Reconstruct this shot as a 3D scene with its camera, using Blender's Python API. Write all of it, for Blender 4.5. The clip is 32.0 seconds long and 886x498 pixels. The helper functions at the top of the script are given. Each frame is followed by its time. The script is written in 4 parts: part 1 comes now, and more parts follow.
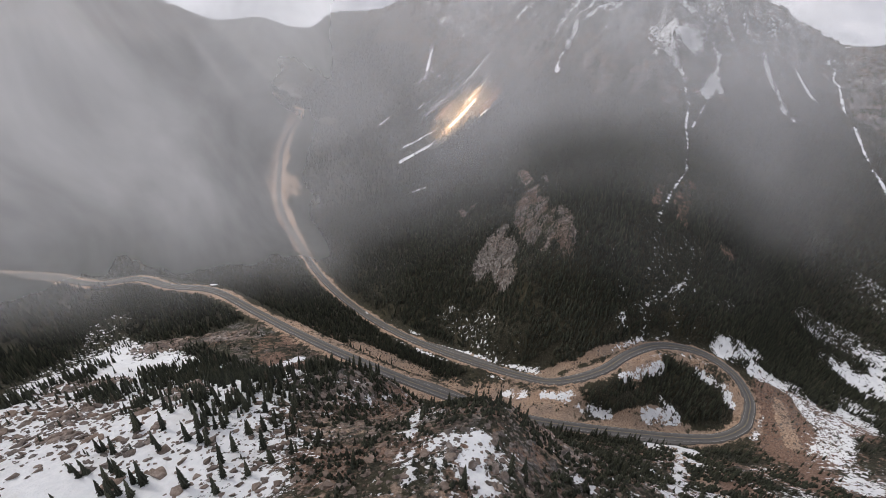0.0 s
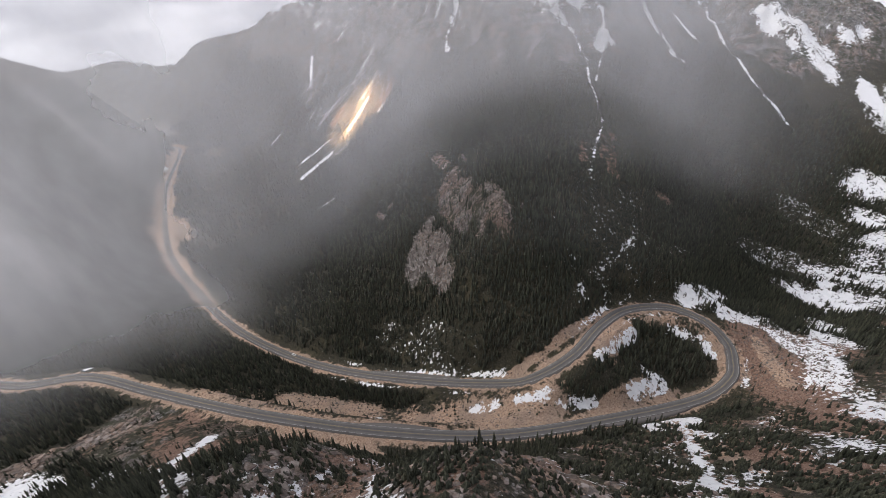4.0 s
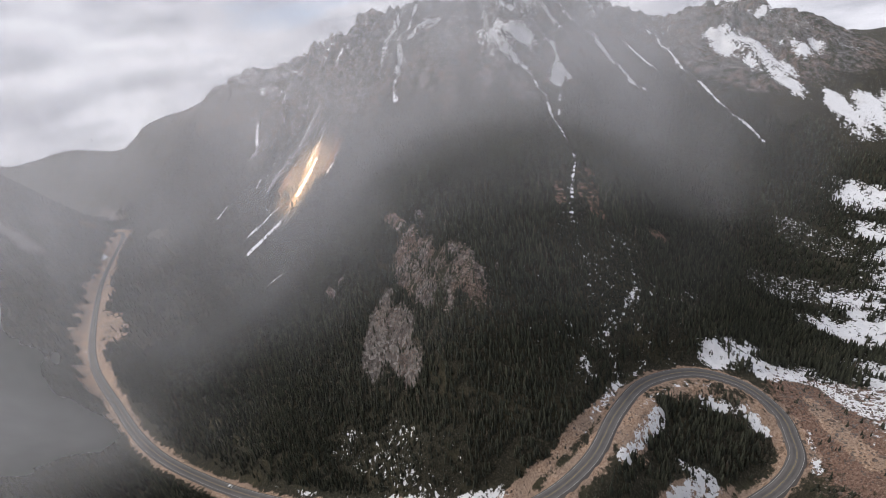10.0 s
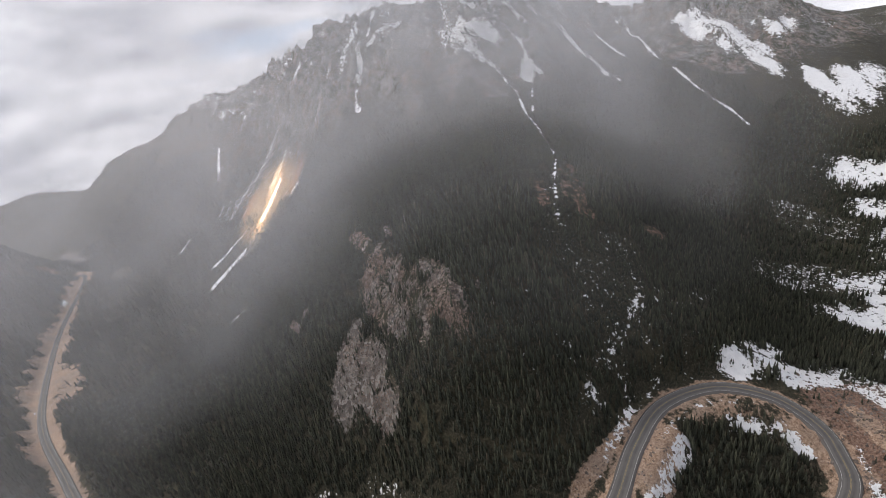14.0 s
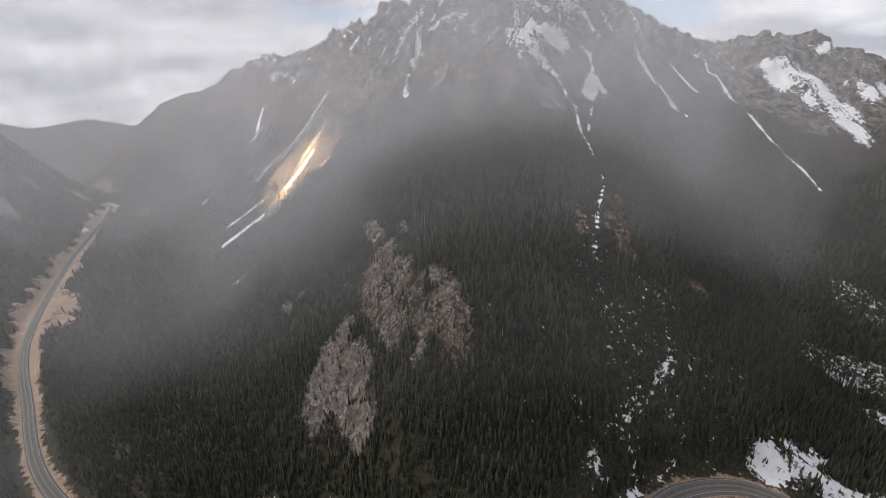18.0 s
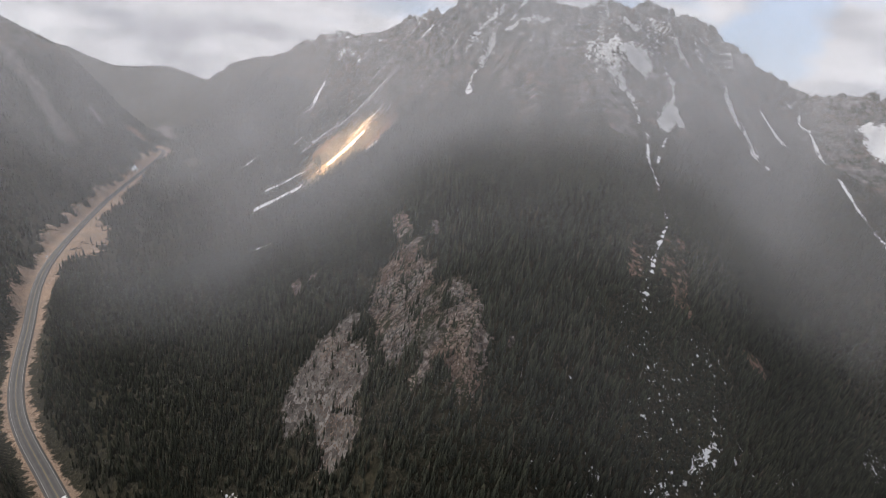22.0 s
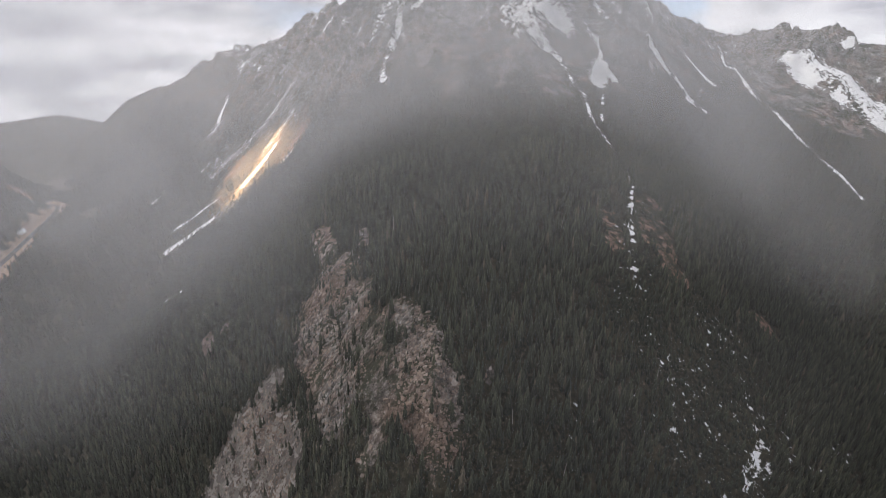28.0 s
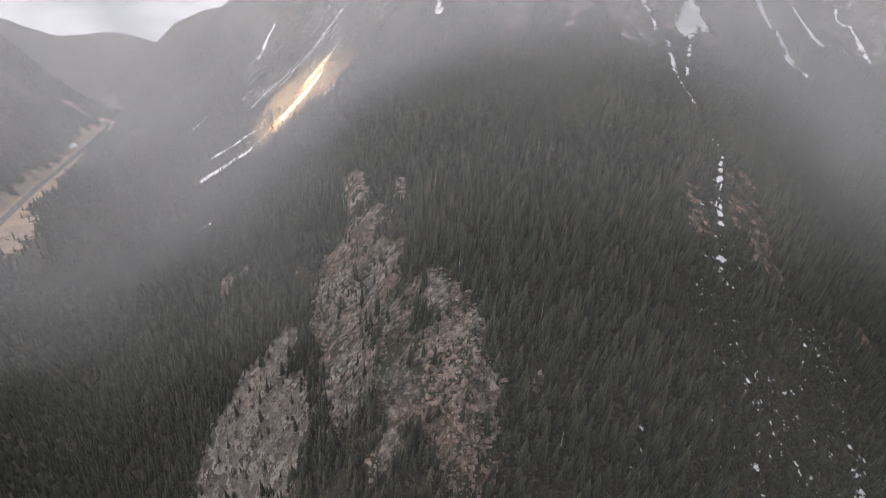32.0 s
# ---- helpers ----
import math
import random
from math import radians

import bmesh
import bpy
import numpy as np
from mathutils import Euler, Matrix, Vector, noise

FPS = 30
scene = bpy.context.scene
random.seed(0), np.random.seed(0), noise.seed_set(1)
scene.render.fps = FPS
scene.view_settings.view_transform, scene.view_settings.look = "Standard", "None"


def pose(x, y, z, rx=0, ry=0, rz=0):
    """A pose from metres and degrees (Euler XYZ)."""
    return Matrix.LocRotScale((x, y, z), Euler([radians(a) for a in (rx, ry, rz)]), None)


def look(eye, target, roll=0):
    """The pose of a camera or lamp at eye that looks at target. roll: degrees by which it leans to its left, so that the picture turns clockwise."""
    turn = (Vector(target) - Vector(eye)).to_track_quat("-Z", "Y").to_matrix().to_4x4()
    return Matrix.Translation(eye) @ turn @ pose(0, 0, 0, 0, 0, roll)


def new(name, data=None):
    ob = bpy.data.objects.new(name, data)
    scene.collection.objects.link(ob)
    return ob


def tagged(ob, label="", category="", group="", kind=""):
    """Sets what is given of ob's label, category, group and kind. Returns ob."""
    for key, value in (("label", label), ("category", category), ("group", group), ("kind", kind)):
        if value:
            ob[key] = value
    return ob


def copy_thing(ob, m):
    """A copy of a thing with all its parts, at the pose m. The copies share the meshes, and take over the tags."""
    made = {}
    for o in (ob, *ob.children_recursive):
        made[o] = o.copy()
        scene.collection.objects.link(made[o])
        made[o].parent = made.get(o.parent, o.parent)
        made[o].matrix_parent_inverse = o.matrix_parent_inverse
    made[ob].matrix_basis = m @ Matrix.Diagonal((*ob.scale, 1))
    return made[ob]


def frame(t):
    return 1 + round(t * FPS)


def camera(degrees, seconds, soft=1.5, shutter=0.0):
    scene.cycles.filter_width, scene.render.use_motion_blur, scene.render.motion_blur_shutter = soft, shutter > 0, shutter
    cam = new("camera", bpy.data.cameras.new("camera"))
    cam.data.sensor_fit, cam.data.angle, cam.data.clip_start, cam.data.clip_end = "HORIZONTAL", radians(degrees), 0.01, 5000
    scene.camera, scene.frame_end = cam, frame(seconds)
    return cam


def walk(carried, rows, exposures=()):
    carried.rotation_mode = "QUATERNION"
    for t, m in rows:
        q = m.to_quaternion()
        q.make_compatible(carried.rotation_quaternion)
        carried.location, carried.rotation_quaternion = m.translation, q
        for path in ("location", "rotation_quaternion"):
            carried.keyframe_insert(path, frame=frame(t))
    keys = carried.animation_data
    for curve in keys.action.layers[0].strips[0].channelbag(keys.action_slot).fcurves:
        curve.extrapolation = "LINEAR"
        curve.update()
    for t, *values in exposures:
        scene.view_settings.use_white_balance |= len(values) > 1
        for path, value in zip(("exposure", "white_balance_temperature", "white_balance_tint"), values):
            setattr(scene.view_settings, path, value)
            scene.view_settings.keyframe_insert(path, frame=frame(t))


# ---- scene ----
cam = camera(88.0, 32.0, soft=0.5)
METRES, EYE, TILT, LEAN, TURN = 320.0, 300.0, -32.0, -4.0, 0.0
ROWS = [
    (0.0, -0.0000, -0.0000, -0.0000, -0.00, -0.00, -0.00),
    (0.5, 0.0016, 0.0275, -0.0050, -1.92, 0.18, 1.10),
    (1.0, 0.0042, 0.0544, -0.0088, -4.76, 0.28, 4.71),
    (1.5, 0.0049, 0.0782, -0.0124, -5.81, 0.21, 8.50),
    (2.0, 0.0053, 0.1020, -0.0139, -6.72, -0.02, 10.85),
    (2.5, 0.0053, 0.1242, -0.0147, -6.85, 0.09, 10.80),
    (3.0, 0.0071, 0.1471, -0.0157, -7.51, 0.02, 10.36),
    (3.5, 0.0105, 0.1694, -0.0165, -8.01, 0.07, 11.35),
    (5.5, 0.0436, 0.2571, -0.0165, -10.39, 0.93, 14.79),
    (6.0, 0.0491, 0.2768, -0.0136, -10.66, 1.76, 14.61),
    (6.5, 0.0542, 0.2958, -0.0079, -10.36, 2.50, 14.27),
    (7.0, 0.0649, 0.3108, 0.0021, -10.49, 5.44, 16.18),
    (7.5, 0.0768, 0.3288, 0.0072, -10.96, 6.26, 21.09),
    (8.0, 0.0844, 0.3473, 0.0105, -11.27, 5.90, 22.21),
    (8.5, 0.0873, 0.3633, 0.0153, -11.07, 5.95, 19.43),
    (9.0, 0.0912, 0.3788, 0.0200, -11.14, 5.81, 18.55),
    (9.5, 0.0977, 0.3957, 0.0230, -11.30, 5.69, 19.32),
    (10.0, 0.1045, 0.4123, 0.0251, -11.40, 5.76, 19.28),
    (10.5, 0.1117, 0.4286, 0.0273, -11.80, 5.67, 19.92),
    (11.0, 0.1149, 0.4429, 0.0297, -11.51, 5.74, 20.35),
    (11.5, 0.1214, 0.4580, 0.0318, -11.67, 5.73, 20.65),
    (12.0, 0.1309, 0.4735, 0.0326, -12.11, 5.68, 21.94),
    (12.5, 0.1407, 0.4879, 0.0351, -12.11, 6.52, 23.57),
    (13.0, 0.1494, 0.5031, 0.0363, -12.28, 6.91, 24.16),
    (13.5, 0.1579, 0.5191, 0.0363, -12.64, 6.71, 24.47),
    (14.0, 0.1642, 0.5332, 0.0383, -12.71, 6.77, 24.32),
    (14.5, 0.1699, 0.5460, 0.0408, -12.75, 6.77, 23.46),
    (16.5, 0.1908, 0.5893, 0.0505, -12.21, 7.21, 15.38),
    (17.0, 0.1937, 0.6005, 0.0523, -11.77, 7.31, 12.13),
    (17.5, 0.1978, 0.6115, 0.0541, -11.35, 7.34, 11.96),
    (18.0, 0.2026, 0.6226, 0.0566, -11.23, 7.42, 12.18),
    (18.5, 0.2070, 0.6335, 0.0600, -11.04, 8.06, 12.16),
    (19.0, 0.2122, 0.6460, 0.0613, -11.19, 8.04, 12.02),
    (19.5, 0.2169, 0.6586, 0.0637, -11.18, 8.04, 11.97),
    (20.0, 0.2216, 0.6697, 0.0653, -11.01, 8.17, 11.83),
    (20.5, 0.2251, 0.6823, 0.0675, -10.92, 8.30, 9.08),
    (21.0, 0.2271, 0.6936, 0.0702, -10.60, 8.37, 6.22),
    (21.5, 0.2261, 0.7028, 0.0728, -9.48, 8.42, 2.94),
    (22.0, 0.2265, 0.7107, 0.0762, -8.75, 8.13, 0.11),
    (22.5, 0.2282, 0.7203, 0.0790, -7.77, 8.17, 0.23),
    (23.0, 0.2324, 0.7342, 0.0812, -8.03, 8.08, 0.49),
    (23.5, 0.2374, 0.7481, 0.0831, -8.16, 8.23, 4.41),
    (24.0, 0.2417, 0.7615, 0.0867, -8.20, 8.21, 8.78),
    (24.5, 0.2453, 0.7730, 0.0901, -8.12, 8.24, 10.05),
    (25.0, 0.2521, 0.7878, 0.0921, -9.45, 8.20, 10.92),
    (25.5, 0.2590, 0.8032, 0.0939, -10.91, 8.53, 12.34),
    (26.0, 0.2639, 0.8167, 0.0963, -11.51, 8.46, 13.49),
    (26.5, 0.2667, 0.8299, 0.0983, -12.00, 8.49, 14.21),
    (28.5, 0.2750, 0.8765, 0.1082, -13.25, 6.63, 10.66),
    (29.0, 0.2766, 0.8875, 0.1109, -13.01, 4.75, 9.87),
    (29.5, 0.2764, 0.8962, 0.1145, -11.22, 3.84, 9.88),
    (30.0, 0.2767, 0.9053, 0.1175, -10.02, 3.72, 8.10),
    (30.5, 0.2781, 0.9162, 0.1198, -9.66, 2.65, 6.84),
    (31.0, 0.2803, 0.9272, 0.1232, -9.48, 2.45, 6.33),
    (31.5, 0.2826, 0.9385, 0.1259, -9.49, 2.12, 5.66),
    (32.0, 0.2853, 0.9497, 0.1288, -9.30, 2.18, 5.47),
]
walk(cam, [(t, pose(0, 0, EYE, TILT, LEAN, TURN) @ pose(METRES * x, METRES * y, METRES * z, 90 + pitch, roll, yaw)) for t, x, y, z, yaw, pitch, roll in ROWS],
     exposures=[(0.0, 0.28, 6480, 11), (3.0, 0.46, 6450, 12), (7.0, 0.29, 6420, 12), (13.0, 0.35, 6480, 11), (20.0, 0.3, 6550, 10), (26.0, 0.33, 6550, 10), (32.0, 0.6, 6550, 10)])
# ---------------------------------------------------------------- sky and light
SUN_AZ, SUN_EL = radians(-62), radians(34)
world = bpy.data.worlds.new("sky")
scene.world = world
world.use_nodes = True
wt = world.node_tree
wt.nodes.clear()


def wnode(kind, **props):
    n = wt.nodes.new(kind)
    for key, value in props.items():
        if key == "op":
            n.operation = value
        elif key == "blend":
            n.data_type, n.blend_type = "RGBA", value
    return n


w_out, w_bg = wnode("ShaderNodeOutputWorld"), wnode("ShaderNodeBackground")
w_sky = wt.nodes.new("ShaderNodeTexSky")
w_sky.sky_type, w_sky.sun_disc = "NISHITA", False
w_sky.sun_elevation, w_sky.sun_rotation = SUN_EL, -SUN_AZ
w_geo = wnode("ShaderNodeTexCoord")
w_map = wnode("ShaderNodeMapping")
w_map.inputs["Scale"].default_value = (1.0, 1.0, 3.4)
w_noise, w_noise2 = wnode("ShaderNodeTexNoise"), wnode("ShaderNodeTexNoise")
w_noise.inputs["Scale"].default_value, w_noise.inputs["Detail"].default_value, w_noise.inputs["Distortion"].default_value = 2.6, 7.0, 0.35
w_noise2.inputs["Scale"].default_value, w_noise2.inputs["Detail"].default_value = 6.5, 6.0
w_cover, w_tone = wnode("ShaderNodeValToRGB"), wnode("ShaderNodeValToRGB")
w_cover.color_ramp.elements[0].position, w_cover.color_ramp.elements[1].position = 0.30, 0.42
w_tone.color_ramp.elements[0].position, w_tone.color_ramp.elements[1].position = 0.34, 0.66
w_tone.color_ramp.elements[0].color = (4.3, 4.4, 5.0, 1)
w_tone.color_ramp.elements[1].color = (9.0, 9.0, 9.5, 1)
w_mix = wnode("ShaderNodeMix", blend="MIX")
wt.links.new(w_geo.outputs["Generated"], w_map.inputs["Vector"])
wt.links.new(w_map.outputs["Vector"], w_noise.inputs["Vector"])
wt.links.new(w_map.outputs["Vector"], w_noise2.inputs["Vector"])
# One blue gap in the cloud, beside the summit.
w_dot, w_near, w_sub = wt.nodes.new("ShaderNodeVectorMath"), wt.nodes.new("ShaderNodeMapRange"), wnode("ShaderNodeMath", op="SUBTRACT")
w_dot.operation = "DOT_PRODUCT"
w_dot.inputs[1].default_value = (0.6451, 0.7564, 0.1082)
w_near.inputs["From Min"].default_value, w_near.inputs["From Max"].default_value, w_near.inputs["To Max"].default_value = math.cos(radians(5.2)), 1.0, 0.26
wt.links.new(w_geo.outputs["Generated"], w_dot.inputs[0])
wt.links.new(w_dot.outputs["Value"], w_near.inputs["Value"])
wt.links.new(w_noise.outputs["Fac"], w_sub.inputs[0])
wt.links.new(w_near.outputs["Result"], w_sub.inputs[1])
wt.links.new(w_sub.outputs[0], w_cover.inputs["Fac"])
wt.links.new(w_noise2.outputs["Fac"], w_tone.inputs["Fac"])
wt.links.new(w_cover.outputs["Color"], w_mix.inputs["Factor"])
w_blue = wnode("ShaderNodeMix", blend="MIX")
w_blue.inputs["Factor"].default_value = 0.75
w_blue.inputs[7].default_value = (4.4, 6.2, 9.4, 1)
wt.links.new(w_sky.outputs["Color"], w_blue.inputs[6])
wt.links.new(w_blue.outputs[2], w_mix.inputs[6])
wt.links.new(w_tone.outputs["Color"], w_mix.inputs[7])
wt.links.new(w_mix.outputs[2], w_bg.inputs["Color"])
w_bg.inputs["Strength"].default_value = 0.1
wt.links.new(w_bg.outputs["Background"], w_out.inputs["Surface"])

sun = new("sun", bpy.data.lights.new("sun", "SUN"))
sun.data.energy, sun.data.angle, sun.data.color = 1.9, radians(12), (1.0, 0.95, 0.88)
sun_way = Vector((math.sin(SUN_AZ) * math.cos(SUN_EL), math.cos(SUN_AZ) * math.cos(SUN_EL), math.sin(SUN_EL)))
sun.matrix_world = look(sun_way * 900, (0, 0, 0))
# Added spot lamp; imitates sun through a cloud gap on the far slope.
beam = new("sunbeam_spot", bpy.data.lights.new("sunbeam_spot", "SPOT"))
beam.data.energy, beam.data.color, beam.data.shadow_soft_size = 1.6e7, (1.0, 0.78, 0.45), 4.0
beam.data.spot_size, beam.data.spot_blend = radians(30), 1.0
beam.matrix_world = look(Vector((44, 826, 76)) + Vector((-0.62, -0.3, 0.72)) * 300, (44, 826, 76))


# ---------------------------------------------------------------- materials
class Nodes:
    """A short way to write node materials."""

    def __init__(self, name, rough=0.9):
        self.mat = bpy.data.materials.new(name)
        self.mat.use_nodes = True
        self.t = self.mat.node_tree
        self.bsdf = self.t.nodes["Principled BSDF"]
        self.bsdf.inputs["Roughness"].default_value = rough
        self.bsdf.inputs["Specular IOR Level"].default_value = 0.25

    def link(self, a, b):
        self.t.links.new(a, b)

    def place(self):
        return self.t.nodes.new("ShaderNodeNewGeometry").outputs["Position"]

    def scaled(self, vector, scale):
        m = self.t.nodes.new("ShaderNodeMapping")
        m.inputs["Scale"].default_value = scale
        self.link(vector, m.inputs["Vector"])
        return m.outputs["Vector"]

    def noise(self, vector, scale, detail=5.0, rough=0.6, twist=0.0):
        n = self.t.nodes.new("ShaderNodeTexNoise")
        n.inputs["Scale"].default_value, n.inputs["Detail"].default_value = scale, detail
        n.inputs["Roughness"].default_value, n.inputs["Distortion"].default_value = rough, twist
        self.link(vector, n.inputs["Vector"])
        return n.outputs["Fac"]

    def cells(self, vector, scale, what="Distance"):
        n = self.t.nodes.new("ShaderNodeTexVoronoi")
        n.inputs["Scale"].default_value = scale
        self.link(vector, n.inputs["Vector"])
        return n.outputs[what]

    def attr(self, name, what="Fac"):
        n = self.t.nodes.new("ShaderNodeAttribute")
        n.attribute_name = name
        return n.outputs[what]

    def ramp(self, fac, *stops):
        n = self.t.nodes.new("ShaderNodeValToRGB")
        r = n.color_ramp
        while len(r.elements) < len(stops):
            r.elements.new(0.5)
        for e, (at, c) in zip(r.elements, stops):
            e.position = at
            e.color = (*c, 1) if isinstance(c, tuple) else (c, c, c, 1)
        self.link(fac, n.inputs["Fac"])
        return n.outputs["Color"]

    def calc(self, op, a, b=0.0, c=0.0):
        n = self.t.nodes.new("ShaderNodeMath")
        n.operation = op
        for i, v in enumerate((a, b, c)):
            if isinstance(v, (int, float)):
                n.inputs[i].default_value = v
            else:
                self.link(v, n.inputs[i])
        return n.outputs[0]

    def mix(self, fac, a, b, blend="MIX"):
        n = self.t.nodes.new("ShaderNodeMix")
        n.data_type, n.blend_type = "RGBA", blend
        for socket, v in ((n.inputs[0], fac), (n.inputs[6], a), (n.inputs[7], b)):
            if isinstance(v, tuple):
                socket.default_value = (*v, 1)
            elif isinstance(v, (int, float)):
                socket.default_value = v
            else:
                self.link(v, socket)
        return n.outputs[2]

    def edge(self, mask, grain, spread=0.5, hard=0.12):
        """A mask from 0 to 1 whose rim follows the grain."""
        v = self.calc("MULTIPLY_ADD", self.calc("SUBTRACT", grain, 0.5), spread * 2, mask)
        n = self.t.nodes.new("ShaderNodeMapRange")
        n.inputs["From Min"].default_value, n.inputs["From Max"].default_value = 0.5 - hard, 0.5 + hard
        n.interpolation_type = "SMOOTHSTEP"
        self.link(v, n.inputs["Value"])
        return n.outputs["Result"]

    def bump(self, height, distance, strength=0.6):
        n = self.t.nodes.new("ShaderNodeBump")
        n.inputs["Distance"].default_value, n.inputs["Strength"].default_value = distance, strength
        self.link(height, n.inputs["Height"])
        self.link(n.outputs["Normal"], self.bsdf.inputs["Normal"])

    def done(self, colour):
        if isinstance(colour, tuple):
            self.bsdf.inputs["Base Color"].default_value = (*colour, 1)
        else:
            self.link(colour, self.bsdf.inputs["Base Color"])
        return self.mat


def rock_colour(n, p):
    """Grey granite with rusty stains and dark seams."""
    big, fine = n.noise(p, 0.035, 6), n.noise(n.scaled(p, (1, 1, 0.4)), 0.6, 10, 0.78)
    grey = n.ramp(fine, (0.36, (0.03, 0.029, 0.029)), (0.5, (0.15, 0.145, 0.14)), (0.64, (0.4, 0.385, 0.37)))
    rust = n.ramp(fine, (0.36, (0.04, 0.028, 0.022)), (0.52, (0.21, 0.138, 0.1)), (0.66, (0.4, 0.32, 0.26)))
    c = n.mix(n.ramp(big, (0.42, 0.1), (0.62, 0.8)), grey, rust)
    shelf = n.noise(n.scaled(p, (1, 1, 0.5)), 0.11, 7, 0.7, 0.4)
    c = n.mix(n.ramp(shelf, (0.4, 0.75), (0.55, 0.0)), c, n.mix(1.0, c, (0.32, 0.3, 0.28), "MULTIPLY"))
    return n.mix(n.ramp(shelf, (0.54, 0.0), (0.7, 0.5)), c, n.mix(1.0, c, (0.2, 0.175, 0.155), "ADD")), fine


def ground_material():
    n = Nodes("mountain_ground", 0.95)
    p = n.place()
    rock, rock_fine = rock_colour(n, p)
    grain, coarse, mid = n.noise(p, 0.9, 9, 0.78), n.noise(p, 0.05, 6), n.noise(p, 0.28, 7, 0.65)
    floor = n.ramp(grain, (0.36, (0.012, 0.013, 0.009)), (0.52, (0.04, 0.038, 0.025)), (0.66, (0.115, 0.092, 0.066)))
    brush = n.ramp(mid, (0.35, (0.03, 0.033, 0.016)), (0.6, (0.085, 0.07, 0.045)))
    floor = n.mix(n.ramp(coarse, (0.5, 0.0), (0.64, 0.75)), floor, brush)
    stones = n.cells(p, 0.55)
    gravel = n.ramp(grain, (0.34, (0.12, 0.078, 0.054)), (0.5, (0.41, 0.275, 0.19)), (0.66, (0.68, 0.53, 0.41)))
    gravel = n.mix(n.ramp(coarse, (0.42, 0.0), (0.6, 0.5)), gravel, (0.25, 0.2, 0.165))
    gravel = n.mix(n.ramp(stones, (0.03, 0.3), (0.2, 0.0)), gravel, (0.09, 0.075, 0.06))
    scree = n.ramp(n.cells(p, 0.4, "Color"), (0.1, (0.06, 0.052, 0.047)), (0.5, (0.15, 0.135, 0.122)), (0.9, (0.3, 0.275, 0.255)))
    snow = n.ramp(mid, (0.3, (0.8, 0.81, 0.83)), (0.6, (0.92, 0.92, 0.93)))
    snow = n.mix(n.ramp(coarse, (0.52, 0.0), (0.7, 0.25)), snow, (0.55, 0.5, 0.45))
    tufts = n.noise(p, 0.1, 9, 0.74)
    rock = n.mix(n.ramp(tufts, (0.48, 0.0), (0.54, 0.88)), rock, (0.032, 0.036, 0.02))
    c = n.mix(n.edge(n.attr("rock"), mid, 0.7, 0.08), floor, rock)
    c = n.mix(n.edge(n.attr("scree"), mid, 0.5, 0.08), c, scree)
    dirt = n.ramp(grain, (0.34, (0.055, 0.036, 0.027)), (0.5, (0.215, 0.132, 0.096)), (0.66, (0.43, 0.31, 0.245)))
    c = n.mix(n.edge(n.attr("dirt"), mid, 0.6, 0.12), c, dirt)
    c = n.mix(n.edge(n.attr("gravel"), mid, 0.6, 0.10), c, gravel)
    c = n.mix(n.edge(n.attr("snow"), n.noise(p, 0.3, 9, 0.72), 1.15, 0.04), c, snow)
    n.bump(n.calc("ADD", n.calc("ADD", rock_fine, n.calc("MULTIPLY", grain, 0.4)), n.calc("MULTIPLY", n.noise(p, 0.07, 8, 0.7), 3.0)), 1.8, 0.8)
    return n.done(c)


def asphalt_material():
    n = Nodes("old_asphalt", 0.85)
    p = n.place()
    wear = n.attr("across")
    track = n.ramp(wear, (0.0, (0.16, 0.142, 0.128)), (0.14, (0.088, 0.083, 0.08)), (0.27, (0.14, 0.132, 0.127)), (0.38, (0.082, 0.078, 0.076)), (0.5, (0.125, 0.118, 0.113)),
                   (0.62, (0.082, 0.078, 0.076)), (0.74, (0.14, 0.132, 0.127)), (0.86, (0.088, 0.083, 0.08)), (1.0, (0.16, 0.142, 0.128)))
    c = n.mix(n.ramp(n.noise(p, 0.25, 6), (0.4, 0.0), (0.7, 0.5)), track, (0.15, 0.138, 0.128))
    c = n.mix(n.ramp(n.noise(p, 6.0, 3), (0.35, 0.3), (0.6, 0.0)), c, (0.045, 0.045, 0.046))
    n.bump(n.noise(p, 14.0, 2), 0.01, 0.5)
    return n.done(c)


def paint_material(name, colour):
    n = Nodes(name, 0.7)
    p = n.place()
    return n.done(n.mix(n.ramp(n.noise(p, 2.2, 5), (0.42, 0.0), (0.66, 0.75)), colour, (0.13, 0.125, 0.12)))


def needle_material():
    n = Nodes("conifer_needles", 0.8)
    p = n.place()
    tint, bough_light = n.attr("tint"), n.attr("bough_light")
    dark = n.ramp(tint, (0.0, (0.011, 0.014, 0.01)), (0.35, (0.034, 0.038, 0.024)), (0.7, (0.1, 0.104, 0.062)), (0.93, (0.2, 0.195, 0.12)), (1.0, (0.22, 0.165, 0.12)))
    # Shade inside and low in the crown is put into the needle colour.
    c = n.mix(bough_light, n.mix(0.85, dark, (0.005, 0.007, 0.005)), n.mix(0.38, dark, (0.24, 0.245, 0.185)))
    c = n.mix(n.ramp(n.noise(p, 2.2, 5, 0.7), (0.36, 0.6), (0.58, 0.0)), c, (0.01, 0.014, 0.009))
    n.bump(n.noise(p, 5.0, 4), 0.3, 0.6)
    return n.done(c)


def bark_material():
    n = Nodes("conifer_bark", 0.95)
    p = n.scaled(n.place(), (1, 1, 0.25))
    c = n.ramp(n.noise(p, 6.0, 6), (0.3, (0.05, 0.038, 0.03)), (0.6, (0.15, 0.12, 0.1)), (0.8, (0.26, 0.23, 0.2)))
    return n.done(c)


